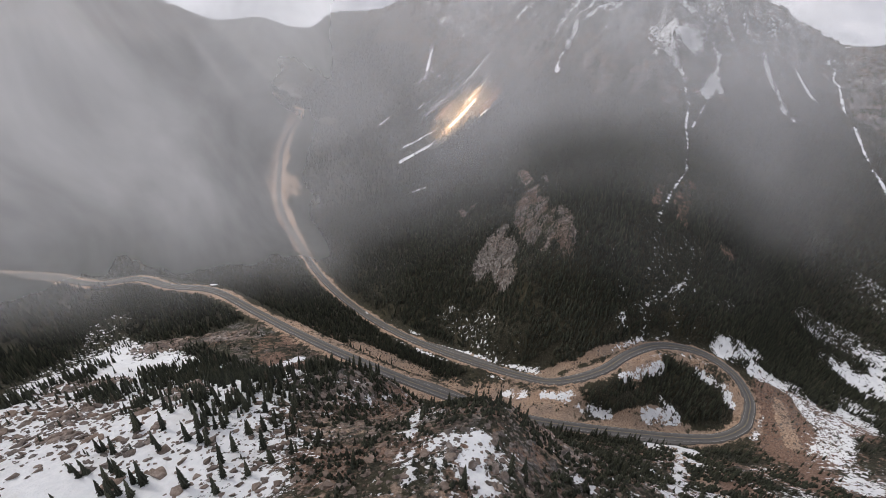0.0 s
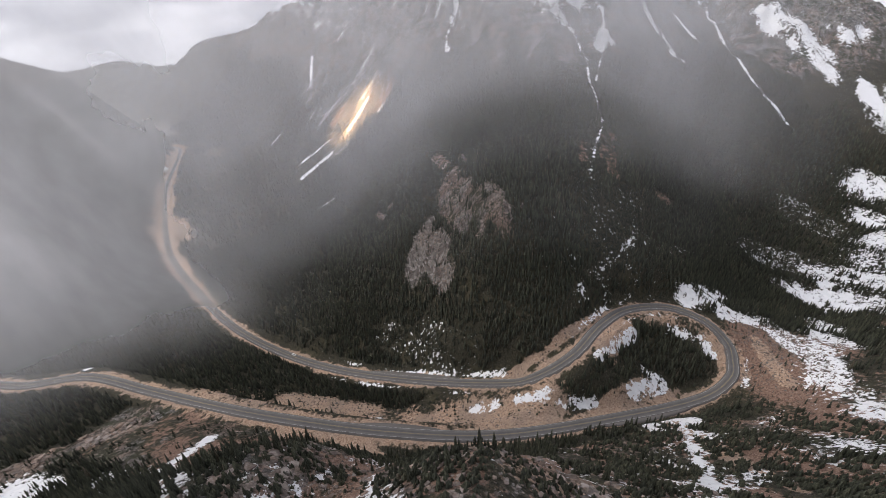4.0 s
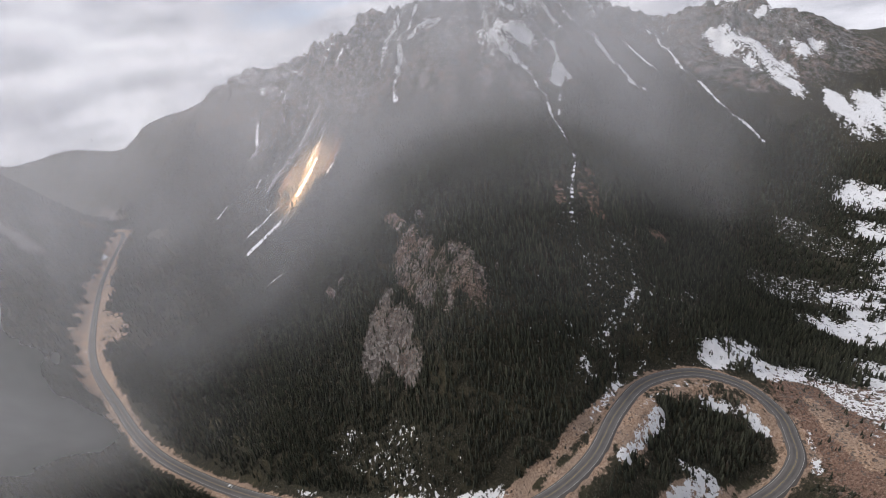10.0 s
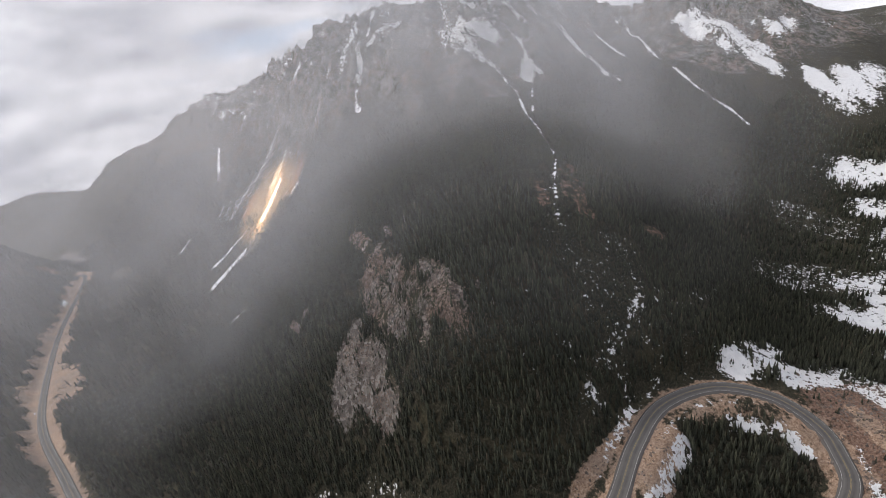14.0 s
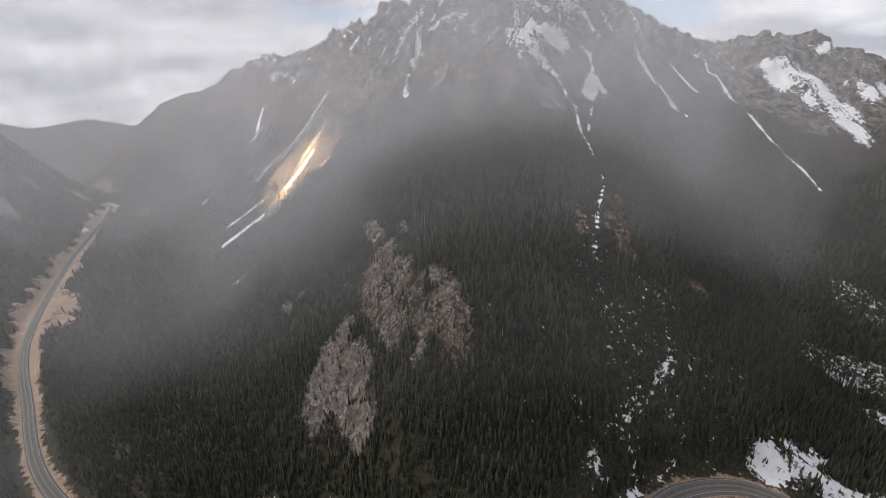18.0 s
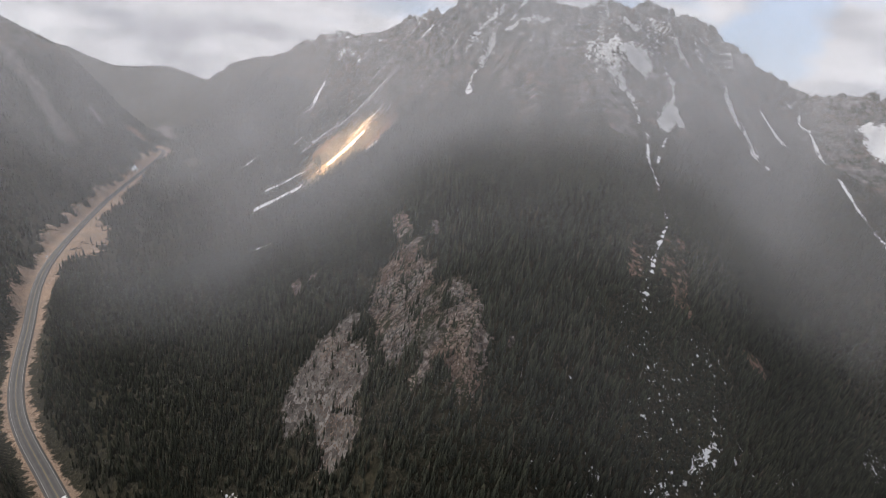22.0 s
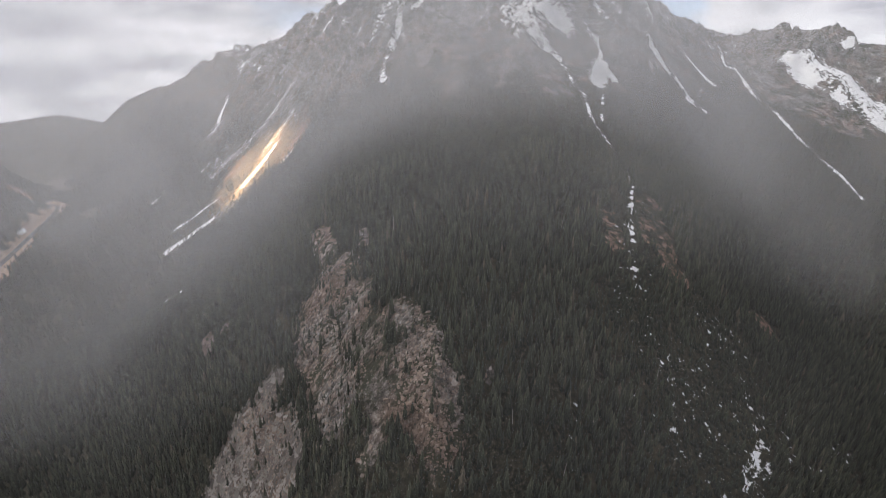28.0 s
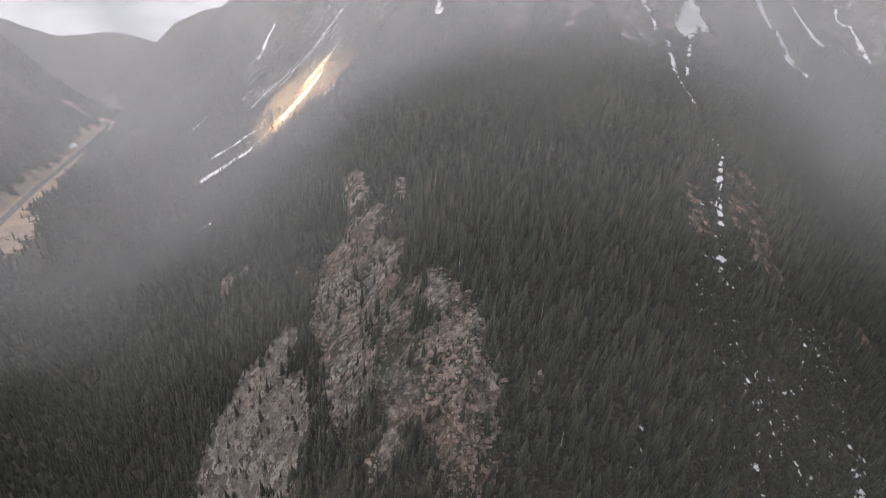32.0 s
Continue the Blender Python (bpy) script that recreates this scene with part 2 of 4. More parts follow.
def dead_wood_material():
    n = Nodes("silvered_dead_wood", 0.9)
    return n.done(n.ramp(n.noise(n.place(), 1.5, 5), (0.3, (0.2, 0.18, 0.165)), (0.7, (0.42, 0.39, 0.36))))


def boulder_material():
    n = Nodes("granite_boulder", 0.9)
    c, fine = rock_colour(n, n.place())
    c = n.mix(0.45, c, n.ramp(n.attr("tint"), (0.0, (0.07, 0.056, 0.047)), (0.6, (0.17, 0.12, 0.095)), (1.0, (0.31, 0.23, 0.18))))
    n.bump(fine, 0.4, 0.7)
    return n.done(c)


def snow_material():
    n = Nodes("old_snow", 0.7)
    p = n.place()
    c = n.ramp(n.noise(p, 0.4, 6), (0.3, (0.74, 0.75, 0.77)), (0.6, (0.87, 0.87, 0.88)))
    c = n.mix(n.ramp(n.noise(p, 0.07, 5), (0.5, 0.0), (0.7, 0.3)), c, (0.56, 0.5, 0.44))
    n.bump(n.noise(p, 0.9, 5), 0.35, 0.5)
    return n.done(c)


GROUND, ASPHALT, NEEDLE, BARK, SILVER, STONE, SNOW = (ground_material(), asphalt_material(), needle_material(), bark_material(), dead_wood_material(), boulder_material(), snow_material())
WHITE_PAINT, YELLOW_PAINT = paint_material("white_road_paint", (0.62, 0.61, 0.58)), paint_material("yellow_road_paint", (0.34, 0.25, 0.1))


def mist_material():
    """Stand-in for thin mist: a white sheet that takes the sky's light and is partly clear."""
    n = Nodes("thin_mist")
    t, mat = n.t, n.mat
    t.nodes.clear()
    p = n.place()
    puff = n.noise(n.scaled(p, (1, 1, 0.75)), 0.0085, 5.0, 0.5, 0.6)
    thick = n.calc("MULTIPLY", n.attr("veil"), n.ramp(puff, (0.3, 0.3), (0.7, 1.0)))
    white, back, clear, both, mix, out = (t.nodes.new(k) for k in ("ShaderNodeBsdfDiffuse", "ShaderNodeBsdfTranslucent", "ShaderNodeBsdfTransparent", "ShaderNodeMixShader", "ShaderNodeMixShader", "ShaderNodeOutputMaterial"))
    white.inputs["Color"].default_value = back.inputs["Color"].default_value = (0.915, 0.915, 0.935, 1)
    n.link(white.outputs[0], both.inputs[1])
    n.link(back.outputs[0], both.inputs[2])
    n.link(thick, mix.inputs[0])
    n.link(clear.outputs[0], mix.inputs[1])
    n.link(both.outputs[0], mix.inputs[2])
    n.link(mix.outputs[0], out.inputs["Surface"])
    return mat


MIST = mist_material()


def outcrop_material():
    n = Nodes("fractured_granite", 0.9)
    p = n.place()
    c, fine = rock_colour(n, p)
    info = n.t.nodes.new("ShaderNodeObjectInfo").outputs["Random"]
    c = n.mix(0.45, c, n.ramp(info, (0.0, (0.06, 0.05, 0.045)), (0.4, (0.15, 0.115, 0.095)), (0.8, (0.31, 0.215, 0.165)), (1.0, (0.46, 0.4, 0.36))))
    n.bump(fine, 0.8, 0.8)
    return n.done(c)


OUTCROP = outcrop_material()
# ---------------------------------------------------------------- landforms
# Highway centreline: from the pass side, round the hairpin, down the valley.
ROAD = [
    (-752, 452, -47), (-598, 444, -44), (-501, 430, -38), (-427, 423, -31), (-364, 410, -28), (-314, 411, -18), (-271, 396, -14), (-217, 381, -5), (-155, 338, 5), (-108, 304, 14), (-56, 268, 25),
    (10, 236, 28), (77, 221, 20), (156, 219, 11), (224, 222, 4), (250, 226, 12), (261, 237, 16), (266, 250, 21), (260, 269, 28), (239, 286, 33), (206, 289, 36), (174, 275, 39), (144, 258, 34), (115, 256, 23), (94, 270, 9),
    (39, 307, -9), (-22, 355, -27), (-78, 411, -41), (-130, 469, -42), (-183, 563, -54), (-258, 718, -71), (-336, 973, -100), (-381, 1158, -119), (-396, 1361, -109), (-422, 1405, -107), (-470, 1401, -112)]
# Height marks of each landform (east, north, height).
KNOLL = [(18, 105, 163), (34, 127, 160), (-17, 182, 100), (8, 190, 62), (2, 150, 112), (-37, 169, 127), (-30, 216, 42), (34, 166, 88), (68, 160, 84), (52, 103, 140), (91, 121, 117), (136, 130, 82), (202, 146, 64), (297, 180, 42), (135, 180, 42),
         (-65, 172, 113), (-39, 150, 120), (-20, 148, 106), (-137, 203, 62), (-177, 307, 6), (-156, 281, 18), (0, 40, 186), (0, -60, 200), (-120, 76, 146), (-210, 150, 90),
         (130, 50, 150), (260, 60, 130), (-260, 30, 140), (-300, 250, 20)]
MOUNTAIN = [(80, 349, 50), (116, 366, 113), (92, 394, 76), (104, 426, 108), (75, 395, 72), (53, 479, 60), (198, 335, 76), (207, 352, 90),
            (223, 391, 106), (248, 448, 124), (295, 489, 126), (124, 516, 118), (32, 618, 42), (-33, 787, 2), (69, 865, 97), (193, 758, 174), (357, 639, 163), (518, 655, 140),
            (588, 528, 76), (262, 289, 38), (171, 300, 58), (222, 321, 68), (227, 326, 72), (197, 334, 83), (239, 351, 80), (251, 399, 104), (218, 385, 107), (271, 447, 122), (53, 339, 4), (94, 333, 68), (126, 338, 97), (118, 335, 96), (128, 345, 107), (115, 366, 110), (91, 378, 82), (78, 402, 77), (353, 621, 169), (606, 538, 76), (757, 655, 180), (-1, 403, 2)]
CREST = [(213, 918, 270), (291, 918, 288), (377, 886, 292), (452, 846, 297), (489, 824, 291), (540, 815, 266), (622, 801, 226), (761, 802, 222), (830, 760, 214), (905, 700, 186), (1000, 800, 165), (1178, 890, 70),
         (177, 1056, 249), (118, 1162, 220), (34, 1512, 186), (-125, 1900, 153), (-362, 2467, 48), (-646, 3012, -18), (500, 1250, 100), (900, 1250, 60), (200, 2200, 60), (0, 3200, -60)]
BASIN = [(383, 275, -9), (404, 248, 6), (305, 201, 34), (499, 323, 0), (582, 393, 2), (656, 482, 45), (470, 180, 40), (620, 220, 60), (800, 350, 70), (860, 560, 132), (1000, 500, 60), (700, 20, 150), (1400, 600, 30),
         (440, 60, 120), (205, 262, 24), (136, 244, 26)]
VALLEY = [(-900, 1480, 170), (-721, 1560, 78), (-664, 1560, 47), (-628, 1560, 2), (-589, 1560, -44), (-547, 1560, -84), (-507, 1560, -112), (-900, 1850, 20), (-790, 1850, -70), (-720, 1850, -150),
          (-690, 2000, -215), (-830, 2300, -285), (-1000, 2800, -330), (-599, 2000, -112), (-514, 2000, -50), (-430, 2000, 18), (-714, 2300, -165), (-600, 2300, -80), (-1898, 3900, -255), (-1582, 3900, -310), (-1435, 3900, -245), (-1237, 3900, -262), (-922, 3900, -250),
          (-349, 616, -8), (-620, 800, 60), (-420, 420, -40), (-420, 250, 30), (-700, 400, 110), (-900, 900, 160), (-400, 871, -42), (-247, 1126, -68), (-273, 1466, -59), (-520, 1780, -140),
          (-1300, 1500, 200), (-600, -100, 190), (500, -300, 220), (-2200, 3000, 60), (1800, 1500, 0), (1600, -100, 100), (1500, 3500, -60)]


def smooth_line(points, step):
    """A Catmull-Rom line through the points, one row every step metres."""
    p = np.array(points, float)
    p = np.vstack([2 * p[0] - p[1], p, 2 * p[-1] - p[-2]])
    out = []
    for a, b, c, d in zip(p[:-3], p[1:-2], p[2:-1], p[3:]):
        n = max(2, int(np.linalg.norm(c - b) / step))
        t = np.linspace(0, 1, n, endpoint=False)[:, None]
        out.append(0.5 * (2 * b + (c - a) * t + (2 * a - 5 * b + 4 * c - d) * t**2 + (3 * b - a - 3 * c + d) * t**3))
    return np.vstack(out + [p[-2:-1]])


road_line = smooth_line(ROAD, 4.0)
marks = np.array(KNOLL + MOUNTAIN + CREST + BASIN + VALLEY + ROAD[::2], float)


def bend(r2):
    return 0.5 * r2 * np.log(r2 + 1e-9)


def warp(xy):
    """Marks far from the hairpin are drawn together, so that near and far landforms are equally stiff."""
    d = np.asarray(xy, float) - (100.0, 350.0)
    r = np.sqrt((d**2).sum(-1, keepdims=True))
    return d / (1 + r / 900.0) / 300.0


def fit_sheet():
    q = warp(marks[:, :2])
    n = len(q)
    k = bend(((q[:, None] - q[None]) ** 2).sum(-1)) + 0.004 * np.eye(n)
    side = np.column_stack([np.ones(n), q])
    a = np.block([[k, side], [side.T, np.zeros((3, 3))]])
    return np.linalg.solve(a, np.concatenate([marks[:, 2], np.zeros(3)])), q


sheet_w, sheet_q = fit_sheet()


def base_height(x, y):
    x, y = np.broadcast_arrays(np.asarray(x, float), np.asarray(y, float))
    q = warp(np.column_stack([x.ravel(), y.ravel()]))
    out = np.empty(len(q))
    for i in range(0, len(q), 20000):
        s = q[i:i + 20000]
        out[i:i + 20000] = bend(((s[:, None] - sheet_q[None]) ** 2).sum(-1)) @ sheet_w[:-3] + sheet_w[-3] + s @ sheet_w[-2:]
    return out.reshape(x.shape)


lattice = np.random.RandomState(7).rand(256, 256)


def value_noise(x, y):
    i, j = np.floor(x).astype(int), np.floor(y).astype(int)
    u, v = x - i, y - j
    u, v = u * u * (3 - 2 * u), v * v * (3 - 2 * v)
    a, b = lattice[i & 255, j & 255], lattice[(i + 1) & 255, j & 255]
    c, d = lattice[i & 255, (j + 1) & 255], lattice[(i + 1) & 255, (j + 1) & 255]
    return (a * (1 - u) + b * u) * (1 - v) + (c * (1 - u) + d * u) * v


def fractal(x, y, size, octaves=4, gain=0.5):
    """Value noise of several octaves, -1 to 1; size in metres."""
    out, amp, total = 0.0, 1.0, 0.0
    for o in range(octaves):
        f = 2.03**o / size
        out = out + amp * (2 * value_noise(x * f + 17.3 * o, y * f + 9.1 * o) - 1)
        total += amp
        amp *= gain
    return out / total


def ridged(x, y, size, octaves=4):
    out, amp, total = 0.0, 1.0, 0.0
    for o in range(octaves):
        f = 2.1**o / size
        out = out + amp * (1 - 2 * np.abs(2 * value_noise(x * f + 31.7 * o, y * f + 5.3 * o) - 1))
        total += amp
        amp *= 0.55
    return out / total


def step01(v, lo, hi):
    s = np.clip((v - lo) / (hi - lo), 0, 1)
    return s * s * (3 - 2 * s)


def to_line(x, y, line):
    """Distance to a line, the place on it (its row) and the height there."""
    x, y = np.broadcast_arrays(np.asarray(x, float), np.asarray(y, float))
    fx, fy = x.ravel(), y.ravel()
    dist, row = np.empty(len(fx)), np.empty(len(fx), int)
    for i in range(0, len(fx), 20000):
        d = (fx[i:i + 20000, None] - line[None, :, 0]) ** 2 + (fy[i:i + 20000, None] - line[None, :, 1]) ** 2
        row[i:i + 20000] = d.argmin(1)
        dist[i:i + 20000] = np.sqrt(d.min(1))
    return dist.reshape(x.shape), row.reshape(x.shape), line[row, 2].reshape(x.shape)


# ---------------------------------------------------------------- what covers the ground
# Strokes: half width in metres, then the line (east, north).
COULOIRS = [
    (3.4, [(269, 872), (220, 820)]), (2.4, [(287, 821), (233, 812)]), (2.6, [(245, 890), (221, 841)]), (4.5, [(223, 817), (209, 792), (196, 777), (187, 753)]), (17.7, [(335, 720), (363, 717)]),
    (10.3, [(339, 746), (328, 695)]), (6.1, [(331, 694), (342, 673), (341, 651)]), (2.6, [(341, 651), (334, 613)]), (1.3, [(334, 613), (312, 562)]), (1.0, [(312, 562), (304, 531), (280, 471)]),
    (3.0, [(406, 713), (391, 675)]), (7.6, [(388, 672), (370, 646)]), (4.2, [(392, 665), (397, 658)]), (1.2, [(358, 618), (322, 565)]), (4.1, [(476, 716), (486, 688)]), (6.4, [(488, 686), (501, 665)]),
    (2.4, [(501, 665), (515, 653)]), (2.6, [(531, 723), (556, 688)]), (2.5, [(609, 763), (590, 678), (591, 638), (591, 577), (596, 550), (595, 533)]), (19.1, [(674, 690), (677, 660)]), (14.8, [(678, 635), (687, 609)]),
    (11.0, [(691, 596), (701, 566)]), (12.9, [(745, 632), (752, 615)]), (7.6, [(761, 706), (811, 722)]), (4.0, [(342, 787), (385, 756)]), (3.4, [(460, 751), (475, 741)]), (16.2, [(726, 541), (722, 497)]),
    (14.5, [(757, 526), (745, 493)])]
SLOPE_SNOW = [
    (4.0, [(70, 840), (33, 815)]), (4.8, [(-52, 791), (-3, 793)]), (2.6, [(-54, 838), (-21, 834)]), (2.5, [(0, 833), (-21, 834)]), (1.6, [(-25, 644), (-6, 632)]), (2.2, [(79, 774), (88, 775)]),
    (2.9, [(-20, 1082), (-15, 1168)]), (2.1, [(-117, 996), (-97, 998)]), (1.2, [(70, 653), (75, 653)]), (1.9, [(-30, 938), (-25, 951)]), (3.0, [(-400, 1224), (-400, 1245)]), (0.5, [(91, 387), (90, 378)]),
    (0.6, [(272, 460), (245, 426), (219, 385)]), (0.7, [(291, 501), (278, 470), (274, 461)])]
LOW_SNOW = [
    (19.4, [(625, 438), (642, 417)]), (13.1, [(583, 398), (588, 378)]), (19, [(450, 322), (480, 300)]), (18, [(415, 305), (440, 283)]), (14.8, [(381, 265), (344, 234)]), (6.5, [(263, 290), (297, 292)]),
    (5.8, [(283, 276), (323, 269), (323, 245)]), (9.9, [(330, 234), (290, 198), (278, 172), (266, 157)]), (9.6, [(425, 279), (408, 309)]), (6.5, [(258, 291), (283, 283)]), (4.9, [(281, 273), (313, 264), (305, 226)]),
    (2.0, [(270, 234), (256, 219)]), (3.0, [(232, 268), (249, 257), (251, 245)]), (3.4, [(177, 234), (204, 236)]), (2.8, [(193, 247), (201, 240)]), (3.0, [(123, 234), (147, 231)]), (3.4, [(101, 247), (117, 240)]),
    (1.5, [(-1, 324), (23, 308)]), (3.4, [(30, 258), (45, 250)]), (2.2, [(3, 277), (21, 267)]), (3.4, [(72, 259), (85, 254)]), (1.4, [(68, 295), (101, 276)]), (1.8, [(-231, 392), (-221, 395)]), (6.5, [(164, 194), (189, 195)]), (4.2, [(176, 190), (160, 163)]),
    (2.9, [(175, 184), (144, 143), (108, 109)]), (2.6, [(201, 270), (170, 256), (159, 252)]), (1.6, [(9, 336), (44, 313), (81, 287), (102, 278)]), (13, [(690, 685), (705, 644), (703, 600)]), (8, [(776, 612), (790, 625)]),
    (12, [(796, 513), (750, 500)])]
HEDGES = [
    (5, [(-1, 310), (20, 285), (42, 278), (66, 260)]), (5, [(85, 246), (106, 238)]), (9, [(-31, 310), (-59, 332)])]
GROVE = [
    (11, [(137, 241), (169, 250), (203, 258)]), (17, [(202, 257), (224, 252), (232, 246)])]
NEAR_SNOW = [(30, [(-200, 150), (-154, 114), (-110, 100), (-75, 88)]), (9, [(-47, 84), (-60, 78)]), (5, [(-140, 225), (-92, 138)]), (4, [(-80, 155), (-104, 230), (-93, 255)]),
             (4, [(5, 93), (18, 96)]), (4, [(22, 97), (17, 84), (22, 76)]), (1.5, [(2, 155), (0, 117), (-1, 102)]), (1.6, [(-1, 90), (-2, 76)]), (2, [(60, 97), (66, 94)])]
OPEN_SNOW = [(34, [(-200, 140), (-150, 115), (-110, 97)]), (13, [(-85, 92), (-55, 84)])]
OUTCROPS = [
    (8.2, [(104, 428), (98, 419), (95, 403)]), (6.0, [(95, 403), (98, 379), (100, 366)]), (4.2, [(113, 407), (107, 390)]), (3.8, [(118, 384), (124, 367), (125, 358)]), (4.9, [(121, 362), (125, 349), (124, 340)]),
    (3.8, [(116, 355), (119, 344), (122, 335)]), (2.1, [(107, 346), (104, 346)]), (4.2, [(101, 486), (104, 444)]), (2.7, [(118, 445), (119, 431)]), (3.7, [(53, 483), (51, 477)]), (2.9, [(38, 493), (43, 472)]),
    (1.5, [(140, 350), (139, 346)]), (13, [(-225, 200), (-199, 209)]), (11, [(-228, 275), (-199, 286)]), (9, [(-183, 296), (-152, 304)]), (7, [(-119, 151), (-113, 163)]), (13, [(-47, 146), (-32, 160), (-14, 168)]),
    (9, [(56, 118), (70, 106)]), (14, [(-260, 1180), (-300, 1260)])]
SCREES = [
    (27, [(12, 787), (45, 815), (78, 855), (70, 900)]), (5.6, [(76, 406), (71, 395), (80, 383)]), (8.6, [(67, 399), (63, 387), (59, 381)]), (6.0, [(80, 387), (82, 370)]), (6.5, [(70, 376), (76, 358), (78, 351)]),
    (8.4, [(62, 393), (57, 388)])]
BARE = [
    (2.6, [(235, 431), (223, 406)]), (4.1, [(274, 449), (252, 413), (249, 396)]), (2.1, [(251, 384), (257, 383)]), (3.3, [(295, 389), (308, 390)]), (1.8, [(197, 347), (198, 344)]), (9, [(60, 885), (95, 830)])]
DIRT = [
    (20, [(286, 242), (280, 218), (269, 196)]), (17, [(291, 254), (326, 224)]), (12, [(420, 235), (450, 240)]), (22, [(25, 872), (62, 848), (88, 800)])]
GRAVELS = [
    (17, [(-104, 316), (-38, 295), (12, 273), (57, 252), (110, 236)]), (8, [(163, 254), (191, 275)]), (4, [(176, 194), (176, 180), (168, 150), (160, 120)]), (9, [(45, 112), (78, 112)]),
    (3, [(99, 274), (127, 268), (156, 278), (183, 289)]), (11, [(-345, 1000), (-375, 1090)]), (18, [(-250, 770), (-285, 860)]), (4, [(290, 249), (280, 225), (271, 204)]),
    (6, [(-51, 256), (-30, 245), (-6, 234), (19, 187)]), (13, [(20, 800), (44, 828), (70, 860)])]
DOTTED = [
    (7.5, [(24, 361), (50, 331), (81, 301)]), (6.5, [(54, 342), (75, 300)]), (2.9, [(168, 298), (153, 287)]), (2.4, [(180, 307), (229, 328)]), (2.6, [(244, 307), (239, 302)]), (20.0, [(519, 419), (532, 397)]),
    (14.1, [(402, 363), (449, 344)]), (9.7, [(398, 321), (408, 305)]), (2.0, [(255, 377), (249, 356), (227, 324)]), (2.4, [(218, 316), (218, 309), (214, 302)]), (1.9, [(172, 304), (169, 295)]),
    (2.8, [(188, 307), (196, 304)]), (1.5, [(208, 356), (200, 336)]), (3.7, [(269, 325), (288, 335)]), (14, [(-255, 232), (-262, 280), (-284, 322)])]
CLEARING = [
    (11.7, [(211, 369), (212, 350), (207, 334)]), (11.2, [(252, 368), (236, 349)]), (6.0, [(260, 449), (218, 385)])]


def strokes(x, y, lines, grow=1.0):
    """How far inside the strokes a place lies: 1 on a line, 0.5 at its half width, 0 at twice that."""
    best = np.zeros(np.shape(x))
    for half, pts in lines:
        half = half * grow
        for (ax, ay), (bx, by) in zip(pts[:-1], pts[1:]):
            dx, dy = bx - ax, by - ay
            t = np.clip(((x - ax) * dx + (y - ay) * dy) / (dx * dx + dy * dy), 0, 1)
            d = np.hypot(x - ax - t * dx, y - ay - t * dy)
            best = np.maximum(best, np.clip(1 - d / (2 * half), 0, 1))
    return best


def fall(x, y):
    """Coordinates that run round the summit and down its fall lines."""
    return 500.0 * np.arctan2(x - 380.0, 1000.0 - y), np.hypot(x - 380.0, y - 1000.0)


def height(x, y, full=False):
    """The ground's height, with its gullies, crags and the highway's bench."""
    x, y = np.asarray(x, float), np.asarray(y, float)
    z = base_height(x, y)
    high = step01(z, 90, 230) * step01(y, 430, 640)
    far = step01(y, 1000, 1700) + step01(-x, 350, 700)
    u, r = fall(x, y)
    z = z - 3.0 * high + high * (6.0 * ridged(u + 25 * fractal(x, y, 90, 2), r * 0.22, 62, 4) + 6.0 * ridged(x, y * 0.8, 24, 3) + 2.0 * fractal(x, y, 9, 2))
    z = z + high * step01(x, 540, 700) * (12.0 * ridged(x, y, 60, 4) + 14.0 * np.maximum(0, ridged(x, y, 85, 2)) ** 2)
    flank = step01(y, 640, 840) * (1 - step01(x, 160, 280)) * step01(z, -60, 50) * (1 - 0.7 * step01(strokes(x, y, SCREES[:1], 1.6), 0.1, 0.6))
    z = z + flank * (13.0 * ridged(u, r * 0.15, 85, 4) + 6.0 * ridged(u + 70, r * 0.3, 26, 3))
    z = z + step01(z, 160, 235) * step01(y, 660, 760) * (9.0 * ridged(x * 1.2, y, 44, 3) + 5.0 * ridged(x, y, 17, 3) + 10.0 * step01(fractal(x, y * 0.7, 36, 3), -0.05, 0.2) - 8.0)
    z = z + step01(z, 100, 190) * step01(y, 880, 1050) * (16 * ridged(x, y, 60, 3) + 9.0 * ridged(x, y * 0.7, 30, 3) + 16.0 * step01(fractal(x, y * 0.6, 50, 3), -0.05, 0.2) - 10.0)
    z = z + step01(y, 1500, 1900) * (16.0 * ridged(x, y, 110, 4) - 4.0) + step01(y, 3000, 3600) * 48.0 * ridged(x, y, 420, 5)
    z = z + np.clip(far, 0, 1) * (22.0 * ridged(x, y, 330, 5) + 9.0 * ridged(x, y * 0.6, 60, 4))
    z = z + 1.6 * fractal(x, y, 42, 4)
    crag = strokes(x, y, OUTCROPS)
    z = z + crag * (4.5 * ridged(x * 1.2, y * 0.7, 17, 4) + 1.2 * fractal(x, y, 5, 2)) * step01(y, 320, 340) + crag * 2.4 * ridged(x, y, 15, 3) * (1 - step01(y, 320, 340))
    z = z + step01(y, 40, 90) * (1 - step01(y, 190, 215)) * 2.0 * fractal(x, y, 13, 3)
    d, row, rz = to_line(x, y, road_line)
    bench = 1 - step01(d, 8.5, 22.0)
    z = z * (1 - bench) + (rz - 0.5) * bench
    return (z, d) if full else z


